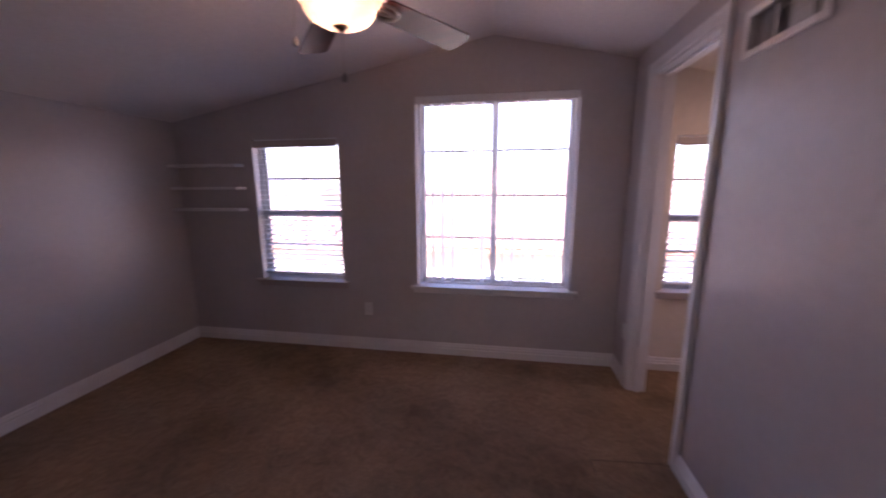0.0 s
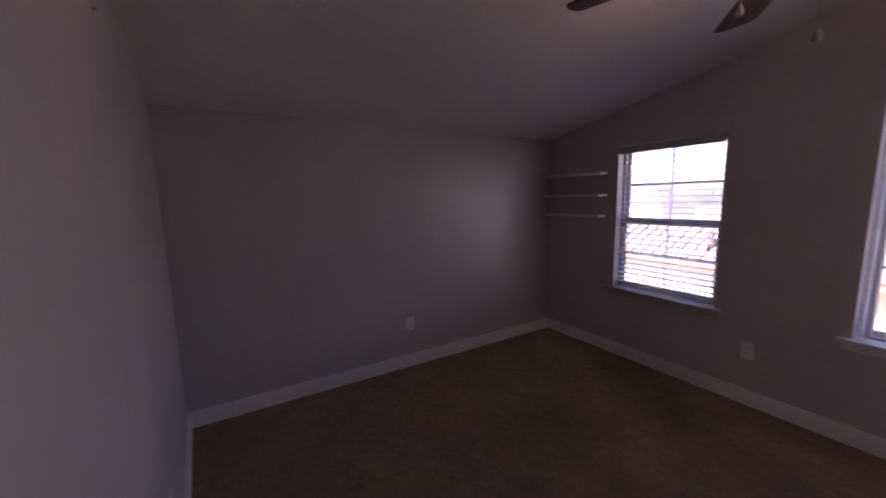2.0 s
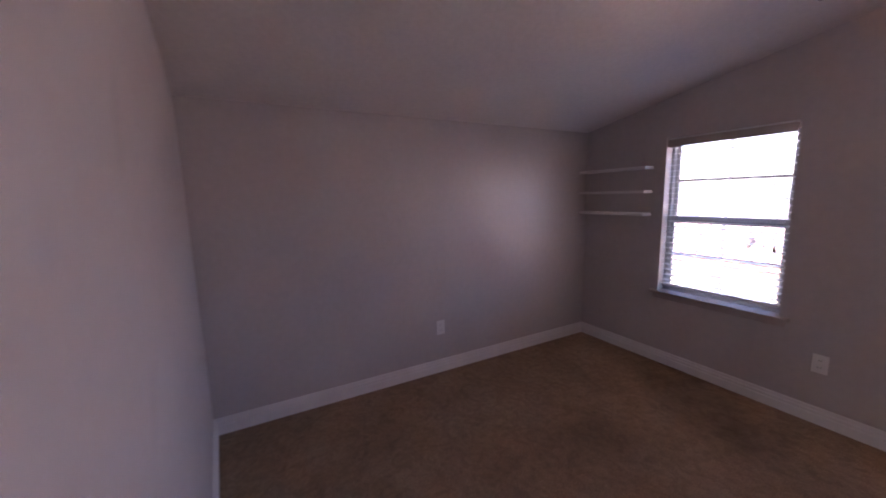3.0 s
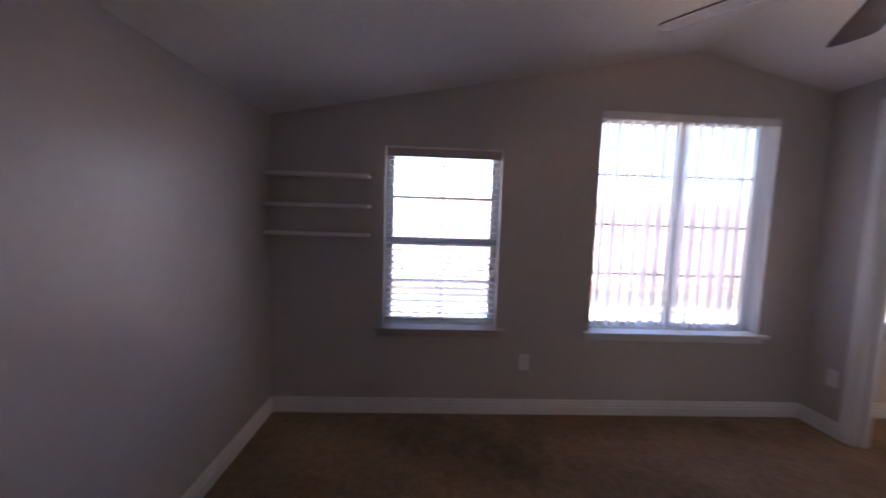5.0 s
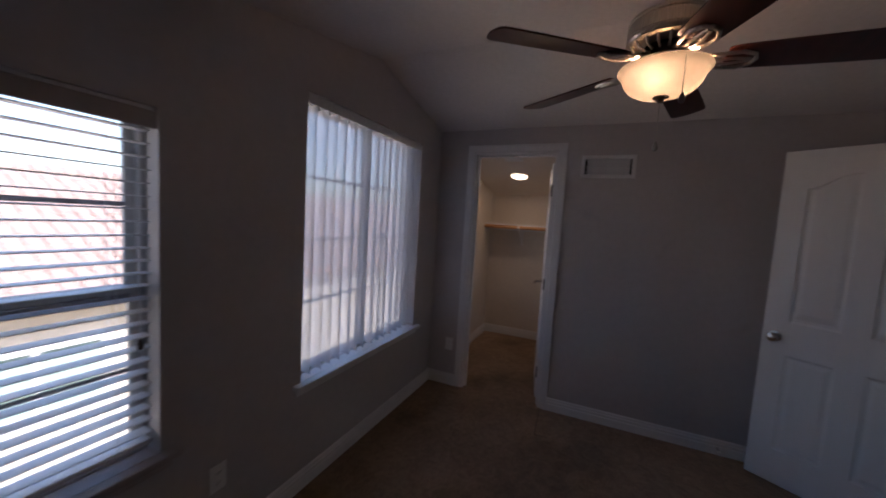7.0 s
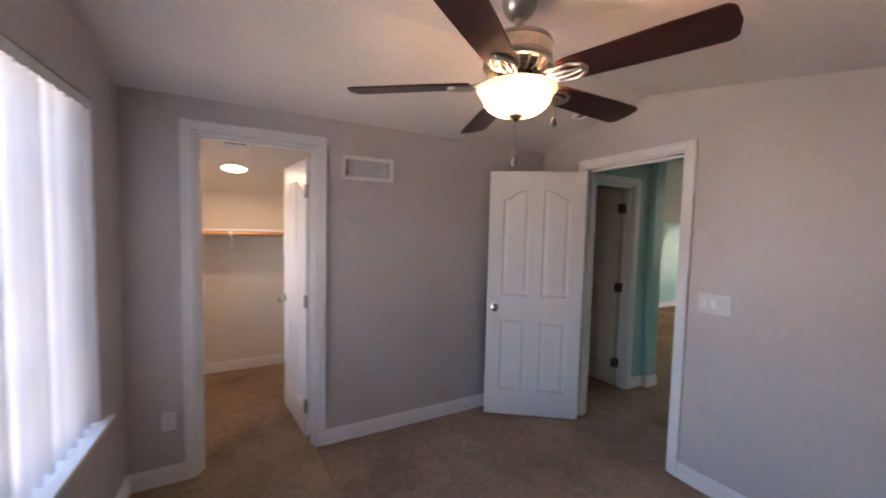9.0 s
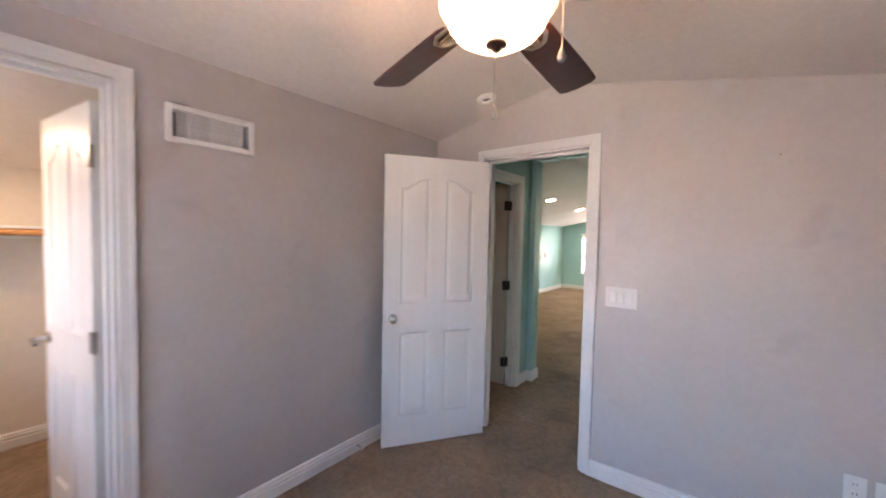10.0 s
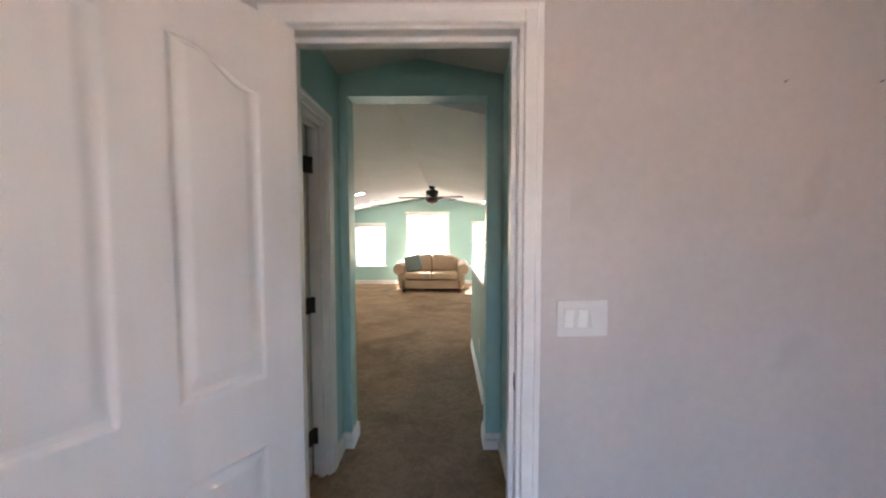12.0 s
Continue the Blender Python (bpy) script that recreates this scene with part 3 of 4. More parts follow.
def on_long_wall(x, z):
    return (x, SKEW * (BEND - x) / BEND, z)


wall_plate("wall_outlet", on_long_wall(1.338, 0.405), 180 + sk, "white duplex outlet low on the grey wall", "outlet")
wall_plate("cable_outlet", on_long_wall(1.242, 0.405), 180 + sk, "white cable outlet beside the power outlet", "outlet", kind="coax")
wall_plate("light_switch", on_long_wall(2.314, 1.151), 180 + sk, "white three-gang rocker switch beside the door", "switch", 0.172, 0.122, "switch")
for x, z in ((1.648, 1.926), (1.310, 1.934)):
    p = on_long_wall(x, z)
    nail = tagged(part("nail", tube([(p[0], p[1] - 0.005, p[2]), (p[0], p[1] + 0.008, p[2] + 0.002)], 0.0035, 8), HINGE), "small dark steel nail driven into the grey wall", "nail")

grille = thing("wall_grille", (W, 1.680, 1.979), "white framed transfer grille with grey vertical louvres", "vent")
gw, gh = 0.374 / 2, 0.170 / 2
for lo, hi in (((-gw, -gh), (-gw + 0.026, gh)), ((gw - 0.026, -gh), (gw, gh)), ((-gw + 0.026, -gh), (gw - 0.026, -gh + 0.026)), ((-gw + 0.026, gh - 0.026), (gw - 0.026, gh))):
    part("frame", box((-0.020, lo[0], lo[1]), (-0.0005, hi[0], hi[1]), 0.004), TRIM, grille)
part("backing", box((0.060, -gw + 0.021, -gh + 0.021), (0.075, gw - 0.021, gh - 0.021)), BLACK, grille)
lm = mesh_of("louvre", box((-0.0112, -0.0012, -gh + 0.020), (0.0112, 0.0012, gh - 0.020)), material("grey_louvre", (0.60, 0.59, 0.58), 0.5))
for k in range(15):
    s = new("louvre", lm)
    s.parent = grille
    s.matrix_basis = pose(0.016, -gw + 0.050 + (2 * gw - 0.104) * k / 14, 0, 0, 0, 78 + random.choice((-24, -14, -6, 0, 3, 6)))

smoke = thing("smoke_detector", (3.135, 0.262, roof(3.135)), "round off-white smoke detector mount on the sloped ceiling", "smoke detector")
smoke.matrix_basis = pose(3.135, 0.262, roof(3.135), 0, math.degrees(math.atan2(TOP - SIDE, W - RIDGE)), 0)
part("ring", lathe([(0.028, -0.001), (0.062, -0.001), (0.062, -0.010), (0.054, -0.020), (0.034, -0.022), (0.028, -0.012), (0.028, -0.001)], 28), PLATE, smoke, "", True)
part("base", lathe([(0, -0.004), (0.027, -0.004), (0.027, -0.009), (0, -0.009)], 24), FOOT, smoke, "open dark centre", True)

stop = thing("door_stop", (W - 0.014, 0.82, 0.05), "small spring door stop on the baseboard", "door stop")
part("spring", tube([(0, 0, 0), (-0.055, 0, 0.0)], 0.006, 10), CHROME, stop)
part("tip", tube([(-0.055, 0, 0), (-0.070, 0, 0.0)], 0.009, 10), PLATE, stop)

# ---- ceiling fan ----
def ceiling_fan(place, ceiling_z, label, metal, wood, bowl, base_angle, reach=0.648, droop=0.012, lit=True):
    x, y, z = place                      # centre, height of the blades
    ob = thing("ceiling_fan", (x, y, z), label, "ceiling fan")
    top = ceiling_z - z
    part("canopy", lathe([(0, top + 0.02), (0.066, top + 0.02), (0.066, top - 0.020), (0.058, top - 0.050), (0.038, top - 0.074), (0.020, top - 0.080), (0, top - 0.080)], 32), metal, ob, "", True)
    part("downrod", lathe([(0.016, 0.14), (0.016, top - 0.07)], 16), metal, ob, "", True)
    part("coupling", lathe([(0.012, 0.185), (0.026, 0.178), (0.030, 0.160), (0.022, 0.146), (0.030, 0.140)], 20), metal, ob, "", True)
    part("motor_housing", lathe([(0, 0.150), (0.050, 0.150), (0.100, 0.140), (0.122, 0.128), (0.126, 0.116), (0.122, 0.113), (0.122, 0.109), (0.126, 0.106), (0.126, 0.070), (0.122, 0.067), (0.122, 0.063), (0.126, 0.060), (0.122, 0.052), (0.128, 0.046), (0.122, 0.040), (0.104, 0.036), (0, 0.036)], 48), metal, ob, "", True)
    part("flywheel", lathe([(0, 0.036), (0.070, 0.036), (0.076, 0.020), (0.070, 0.004), (0, 0.004)], 32), BLACK, ob, "", True)
    for k in range(20):
        a = 2 * math.pi * k / 20
        c, s = math.cos(a), math.sin(a)
        part("vent_rib", tube([(0.120 * c, 0.120 * s, 0.044), (0.106 * c, 0.106 * s, 0.020), (0.078 * c, 0.078 * s, 0.012)], 0.0045, 6), metal, ob)
    for k in range(5):
        a = radians(base_angle + 72 * k)
        turn = Matrix.Rotation(a, 4, "Z")
        bm = bmesh.new()
        ring = []
        outline = [(0.175, -0.050), (0.20, -0.058), (0.34, -0.064), (0.50, -0.069), (reach - 0.032, -0.070)]
        outline += [(reach - 0.036 + 0.030 * math.sin(radians(q)), -0.038 - 0.032 * math.cos(radians(q))) for q in (25, 50, 72, 88)]
        outline = outline + [(reach, 0)] + [(px, -py) for px, py in reversed(outline)]
        for zz in (-0.003, 0.003):
            vs = [bm.verts.new(turn @ Matrix.Rotation(radians(-12), 4, "X") @ Vector((px, py, zz - 0.018 - droop * (px - 0.175)))) for px, py in outline]
            bm.faces.new(vs)
            ring.append(vs)
        for i in range(len(outline)):
            j = (i + 1) % len(outline)
            bm.faces.new((ring[0][i], ring[0][j], ring[1][j], ring[1][i]))
        blade = part("blade", bm, wood, ob)
        iron = bmesh.new()
        for sgn in (-1, 1):
            pts = [(0.072, 0.006 * sgn, 0.006), (0.115, 0.020 * sgn, -0.014), (0.160, 0.036 * sgn, -0.026), (0.215, 0.040 * sgn, -0.027), (0.250, 0.022 * sgn, -0.027), (0.258, 0.0, -0.027)]
            tube([turn @ Vector((p[0], p[1], p[2] + p[1] * -0.21)) for p in pts], [0.007, 0.007, 0.006, 0.007, 0.007, 0.007], 8, iron)
            pts = [(0.110, 0.004 * sgn, -0.012), (0.150, 0.012 * sgn, -0.028), (0.190, 0.012 * sgn, -0.029), (0.245, 0.004 * sgn, -0.028)]
            tube([turn @ Vector((p[0], p[1], p[2] + p[1] * -0.21)) for p in pts], 0.005, 8, iron)
        part("blade_iron", iron, metal, ob, "scrolled metal blade arm", True)
    # Fitter neck, with a wide pan added to keep bulb light off the ribs.
    part("fitter_and_shield_pan", lathe([(0, 0.006), (0.060, 0.006), (0.066, -0.006), (0.054, -0.018), (0.112, -0.026), (0.114, -0.032), (0.0, -0.032)], 32), metal, ob, "", True)
    # On the unlit far fan the bowl is an added dark shape, not glass.
    g = part("glass_bowl", lathe([(0.138, -0.040), (0.144, -0.037), (0.147, -0.042), (0.140, -0.051), (0.131, -0.061), (0.127, -0.074), (0.121, -0.089), (0.107, -0.106), (0.084, -0.120), (0.052, -0.129), (0.022, -0.132), (0, -0.132)], 48), bowl, ob,
             "lit alabaster glass bowl" if lit else "added dark bowl shape", True)
    part("finial", lathe([(0, -0.126), (0.024, -0.128), (0.026, -0.136), (0.012, -0.142), (0.010, -0.150), (0, -0.152)], 20), FOOT, ob, "dark bronze finial", True)
    if lit:
        for px, py, z1 in ((0.004, 0.0, -0.285), (-0.152, -0.042, -0.170)):
            c = part("pull_chain", tube([(px, py, -0.150 if px > 0 else -0.055), (px, py, z1)], 0.0014, 6), NICKEL, ob)
            part("chain_drop", lathe([(0, 0), (0.008, 0.004), (0.0105, 0.014), (0.006, 0.028), (0.002, 0.036), (0, 0.037)], 14, None, (px, py, z1 - 0.034)), HINGE, c, "teardrop metal pull", True)
    return ob


FAN = (2.291, 1.535, 2.118)
ceiling_fan(FAN, roof(2.291), "five-blade ceiling fan with dark blades, nickel body and lit glass bowl", NICKEL, BLADE, BOWL, -16.5)
for a in (40, 160, 280):
    bulb("fan_bulb", (FAN[0] + 0.078 * math.cos(radians(a)), FAN[1] + 0.078 * math.sin(radians(a)), FAN[2] - 0.070), 1.0, 0.022, WARM)

# ---- the walk-in closet ----
CX = 5.55


def croof(x):
    return SIDE - 0.219 * (x - W) - 0.005


CW = W + 0.115
structure("wall_closet_north", sheet([(W + 0.061, -0.1), (CX, -0.1), (CX, croof(CX) + 0.1), (W + 0.061, SIDE + 0.1)], [rect(*W3)], T, (0, D, 0), (1, 0, 0), (0, 1, 0)), CLOSET, "cream painted closet wall with a window", "wall")
structure("wall_closet_back", sheet(rect(1.62, -0.1, D + T, SIDE), [], 0.1, (CX, 0, 0), (0, 1, 0), (1, 0, 0)), CLOSET, "cream painted back wall of the closet", "wall")
structure("wall_closet_south", sheet(rect(CW, -0.1, CX, SIDE), [], 0.1, (0, 1.72, 0), (1, 0, 0), (0, -1, 0)), CLOSET, "cream painted side wall of the closet", "wall")
structure("wall_closet_front", sheet([(1.72, 0), (CY0, 0), (CY0, CTOP), (CY1, CTOP), (CY1, 0), (D, 0), (D, SIDE), (1.72, SIDE)], [], 0.006, (CW, 0, 0), (0, 1, 0), (1, 0, 0)), CLOSET, "cream painted inside of the closet's front wall", "wall")
bm = bmesh.new()
vs = [bm.verts.new((x, y, croof(x) + dz)) for x in (CW - 0.05, CX + 0.1) for y in (1.6, D + T) for dz in (0, 0.08)]
for q in ((0, 2, 6, 4), (1, 3, 7, 5), (0, 1, 3, 2), (4, 5, 7, 6), (0, 1, 5, 4), (2, 3, 7, 6)):
    bm.faces.new([vs[i] for i in q])
structure("ceiling_closet", bm, CLOSET, "cream painted sloped closet ceiling", "ceiling")
baseboard((CW + 0.006, D, 0), (CX, D, 0), (0, -1, 0), "white stepped baseboard in the closet")
baseboard((CX, 1.72, 0), (CX, D, 0), (-1, 0, 0), "white stepped baseboard in the closet")
cs = thing("closet_shelf", (CX, 2.39, 1.50), "white closet shelf with a wooden hanging rod on the back wall", "shelf")
part("board", box((-0.300, -0.668, -0.010), (-0.002, 0.674, 0.008), 0.002), TRIM, cs)
part("cleat", box((-0.022, -0.668, -0.080), (-0.002, 0.674, -0.0105), 0.002), TRIM, cs)
part("hanging_rod", tube([(-0.284, -0.668, -0.034), (-0.284, 0.674, -0.034)], 0.021, 16), OAK, cs, "round wooden hanging rod", True)
for y in (-0.25, 0.24):
    b = part("bracket", box((-0.018, y - 0.012, -0.27), (-0.002, y + 0.012, -0.081), 0.002), TRIM, cs, "white metal shelf bracket")
    part("brace", tube([(-0.012, y, -0.25), (-0.26, y, -0.02)], 0.007, 8), TRIM, b)
    part("rod_hook", box((-0.308, y - 0.014, -0.068), (-0.248, y + 0.014, -0.0105), 0.006), TRIM, b)


def tilted(ob, x, y, z, slope):
    ob.matrix_basis = pose(x, y, z, 0, math.degrees(math.atan(slope)), 0)
    return ob


lamp = tilted(thing("ceiling_light", (0, 0, 0), "round lit dome light on the closet ceiling", "ceiling light"), 4.84, 2.575, croof(4.84), 0.219)
part("rim", lathe([(0.098, 0.0), (0.101, -0.010), (0.093, -0.014), (0.089, -0.004)], 36), TRIM, lamp, "", True)
part("lens", lathe([(0.091, -0.003), (0.083, -0.016), (0.05, -0.026), (0, -0.029)], 36), LENS, lamp, "glowing lamp lens", True)
glow = new("closet_lamp_light", bpy.data.lights.new("closet_lamp_light", "AREA"))
glow.data.shape, glow.data.size, glow.data.energy, glow.data.color = "DISK", 0.15, 0.38, (1.0, 0.68, 0.42)
glow.matrix_world = look((4.84, 2.575, croof(4.84) - 0.040), (4.84 - 0.2, 2.575, 0.0))
av = tilted(thing("ceiling_vent", (0, 0, 0), "small white air register with dark louvre gaps on the ceiling", "vent"), 4.355, 2.540, croof(4.355), 0.219)
part("backing", box((-0.055, -0.072, -0.003), (0.055, 0.072, -0.0005)), BLACK, av)
for lo, hi in (((-0.070, -0.088), (-0.055, 0.088)), ((0.055, -0.088), (0.070, 0.088)), ((-0.055, -0.088), (0.055, -0.072)), ((-0.055, 0.072), (0.055, 0.088))):
    part("frame", box((lo[0], lo[1], -0.010), (hi[0], hi[1], -0.0005), 0.003), TRIM, av)
for k in range(3):
    s = part("slat", box((-0.009, -0.071, -0.0012), (0.009, 0.071, 0.0012)), TRIM, av)
    s.matrix_basis = pose(-0.010 + 0.027 * k, 0, -0.009, 0, 20, 0)

# ---- hallway and the far room ----
HX0, HX1, AY = 2.405, 3.440, -1.115       # hall walls, archway
FAR, FX0, FX1 = -8.20, 1.30, 5.74
FR, FTOP = 2.93, 2.43


def hroof(x):
    return TOP - 0.19 * abs(x - FR)


def froof(x):
    return FTOP - 0.196 * abs(x - 3.14) - 0.10


HD0, HD1, HTOP = -0.86, -0.14, 2.03
structure("wall_hall_left", sheet([(AY, -0.1), (HD0, -0.1), (HD0, HTOP), (HD1, HTOP), (HD1, -0.1), (-0.12, -0.1), (-0.12, 2.6), (AY, 2.6)], [], 0.10, (HX1, 0, 0), (0, 1, 0), (1, 0, 0)), TEAL, "teal painted hall wall with a doorway", "wall")
structure("wall_hall_right", sheet(rect(AY, -0.1, -0.12, 2.6), [], 0.10, (HX0, 0, 0), (0, 1, 0), (-1, 0, 0)), TEAL, "teal painted hall wall", "wall")
AX0, AX1, ATOP = 2.505, 3.385, 2.278
structure("wall_hall_arch", sheet([(FX0 - 0.1, -0.1), (AX0, -0.1), (AX0, ATOP), (AX1, ATOP), (AX1, -0.1), (FX1 + 0.1, -0.1), (FX1 + 0.1, 2.62), (FX0 - 0.1, 2.62)], [], 0.135, (0, AY, 0), (1, 0, 0), (0, -1, 0)), TEAL, "teal painted wall with a square opening", "wall")
bm = bmesh.new()
for a, b, f in (((HX0 - 0.1), FR, hroof), (FR, HX1 + 0.1, hroof)):
    vs = [bm.verts.new((x, y, f(x) + dz)) for x in (a, b) for y in (AY - 0.02, -0.10) for dz in (0, 0.06)]
    for q in ((0, 2, 6, 4), (1, 3, 7, 5), (0, 1, 3, 2), (4, 5, 7, 6), (0, 1, 5, 4), (2, 3, 7, 6)):
        bm.faces.new([vs[i] for i in q])
structure("ceiling_hall", bm, CEIL, "white vaulted hall ceiling", "ceiling")
hall_label = "white stepped baseboard along the teal wall"
baseboard((HX1, AY, 0), (HX1, HD0 - 0.061, 0), (-1, 0, 0), hall_label)
baseboard((HX0, AY, 0), (HX0, -0.12, 0), (1, 0, 0), hall_label)
baseboard((AX1, AY, 0), (HX1, AY, 0), (0, 1, 0), hall_label)
baseboard((HX0, AY, 0), (AX0, AY, 0), (0, 1, 0), hall_label)
baseboard((AX1, AY + 0.014, 0), (AX1, AY - 0.149, 0), (-1, 0, 0), hall_label)
baseboard((AX0, AY + 0.014, 0), (AX0, AY - 0.149, 0), (1, 0, 0), hall_label)
casing("door_trim_3", (HX1, 0, 0), (0, 1, 0), (-1, 0, 0), HD0, HD1 - 0.01, HTOP, 0.10, "white painted trim round the side doorway in the hall")
sd = thing("door_3", (HX1 + 0.105, HD0 + 0.02, 0.018), "white moulded panel door, shade toned into its colour, standing open into a dark side room", "door", turn=7, kind="structure")
part("leaf", panel_door(0.70, 2.0), SHADEDOOR, sd)
hinges(sd, (0.18, 0.95, 1.74), 0.0, 0.038, BRONZE, "dark bronze")
for z in (0.198, 0.968, 1.758):
    part("hinge_leaf", box((-0.040, -0.006, z - 0.018), (-0.006, 0.014, z + 0.072), 0.002), BRONZE, sd, "dark bronze hinge leaf on the jamb")
round_knob(sd, 0.64, 0.91, 1, 0.035)
structure("wall_side_room", sheet(rect(-1.3, -0.1, 0.0, 2.5), [], 0.06, (4.5, 0, 0), (0, 1, 0), (1, 0, 0)), WALL, "plain wall of the dark side room", "wall")
structure("wall_side_room_end", sheet(rect(HX1 + 0.10, -0.1, 4.5, 2.5), [], 0.06, (0, -0.12, 0), (1, 0, 0), (0, -1, 0)), WALL, "plain wall of the dark side room", "wall")
structure("ceiling_side_room", box((HX1 + 0.10, -1.2, 2.45), (4.56, -0.1, 2.5)), CEIL, "plain ceiling of the dark side room", "ceiling")

F1 = (4.385, 0.470, 5.165, 1.570)
F2 = (2.700, 0.470, 3.838, 1.865)
F3 = (1.340, 0.490, 2.105, 1.612)
YB = AY - 0.135
structure("wall_far", sheet([(FX0 - 0.1, -0.1), (FX1 + 0.1, -0.1), (FX1 + 0.1, froof(FX1) + 0.1), (3.14, froof(3.14) + 0.1), (FX0 - 0.1, froof(FX0) + 0.1)], [rect(*F1), rect(*F2), rect(*F3)], T, (0, FAR, 0), (1, 0, 0), (0, -1, 0)), TEAL, "teal painted gable wall with three bright windows", "wall")
structure("wall_far_left", sheet(rect(FAR, -0.1, YB, 2.6), [], T, (FX1, 0, 0), (0, 1, 0), (1, 0, 0)), TEAL, "teal painted side wall of the living room", "wall")
structure("wall_far_right", sheet(rect(FAR, -0.1, YB, 2.6), [], T, (FX0, 0, 0), (0, 1, 0), (-1, 0, 0)), TEAL, "teal painted side wall of the living room", "wall")
bm = bmesh.new()
for a, b in ((FX0 - 0.2, 3.14), (3.14, FX1 + 0.2)):
    vs = [bm.verts.new((x, y, froof(x) + dz)) for x in (a, b) for y in (FAR - 0.2, YB) for dz in (0, 0.08)]
    for q in ((0, 2, 6, 4), (1, 3, 7, 5), (0, 1, 3, 2), (4, 5, 7, 6), (0, 1, 5, 4), (2, 3, 7, 6)):
        bm.faces.new([vs[i] for i in q])
structure("ceiling_far", bm, CEIL, "white textured vaulted living room ceiling", "ceiling")
baseboard((FX0, FAR, 0), (FX1, FAR, 0), (0, 1, 0), hall_label)
baseboard((FX1, FAR, 0), (FX1, YB, 0), (-1, 0, 0), hall_label)
slat_blind(F1[0] + 0.012, F1[1] + 0.013, F1[2] - 0.012, F1[3] - 0.011, FAR - 0.036, "white horizontal slat blind in the living room window")
for k, (o, nm) in enumerate(((F1, "bright single-hung living room window"), (F2, "wide bright living room window"), (F3, "bright single-hung living room window"))):
    window(f"window_{k + 4}", *o, FAR - 0.075, nm, slider=(k == 1), d=-1)
    ws = thing("window_sill", (0, 0, 0), "white painted window sill on the teal wall", "window sill", kind="structure")
    part("stool", box((o[0] - 0.05, FAR - 0.07, o[1] - 0.012), (o[2] + 0.05, FAR + 0.04, o[1] + 0.012), 0.004), TRIM, ws)
    part("head", box((o[0] - 0.02, FAR - 0.03, o[3] - 0.004), (o[2] + 0.02, FAR + 0.03, o[3] + 0.045), 0.004), TRIM, ws)
half = structure("wall_half", sheet(rect(-3.15, -0.1, YB - 0.45, 0.98), [], 0.11, (2.455, 0, 0), (0, 1, 0), (-1, 0, 0)), TEAL, "low teal half wall beside the stairs", "wall")
structure("trim_half_wall", box((2.325, -3.17, 0.98), (2.475, YB - 0.43, 1.005), 0.005), TRIM, "white cap on the low half wall", "trim")
baseboard((2.455, -3.15, 0), (2.455, YB - 0.45, 0), (1, 0, 0), hall_label)
wall_plate("wall_outlet", (2.455, -2.1, 0.36), 90, "white duplex outlet on the low teal wall", "outlet")
ceiling_fan((3.06, -6.1, 2.10), froof(3.06), "dark five-blade ceiling fan on the vaulted ceiling", BRONZE, FOOT, BLADE, 10, reach=0.69, lit=False)
frame_ob = thing("wall_panel", (FX1, -6.9, 1.0), "small white framed panel with a grey centre on the teal wall", "wall panel", turn=-90)
part("frame", sheet(rect(-0.19, -0.14, 0.19, 0.14), [rect(-0.09, -0.07, 0.09, 0.07)], 0.018, (0, -0.0005, 0), (1, 0, 0), (0, -1, 0)), PLATE, frame_ob)
part("centre", box((-0.095, -0.012, -0.075), (0.095, -0.0006, 0.075), 0.001), DARKV, frame_ob, "grey recessed centre")
for x, y in ((4.20, -3.47), (4.36, -5.40), (4.46, -7.30), (1.92, -7.30), (1.92, -5.40), (1.92, -3.47)):
    d = thing("recessed_light", (0, 0, 0), "round lit recessed light in the living room ceiling", "ceiling light", "recessed lights")
    d.matrix_basis = pose(x, y, froof(x), 0, math.degrees(math.atan(0.196)) * (1 if x > 3.14 else -1), 0)
    part("rim", lathe([(0.075, 0.0), (0.095, -0.001), (0.092, -0.008), (0.075, -0.004)], 28), TRIM, d, "", True)
    part("lens", lathe([(0.076, -0.003), (0, -0.004)], 28), DISC, d, "glowing lamp disc")


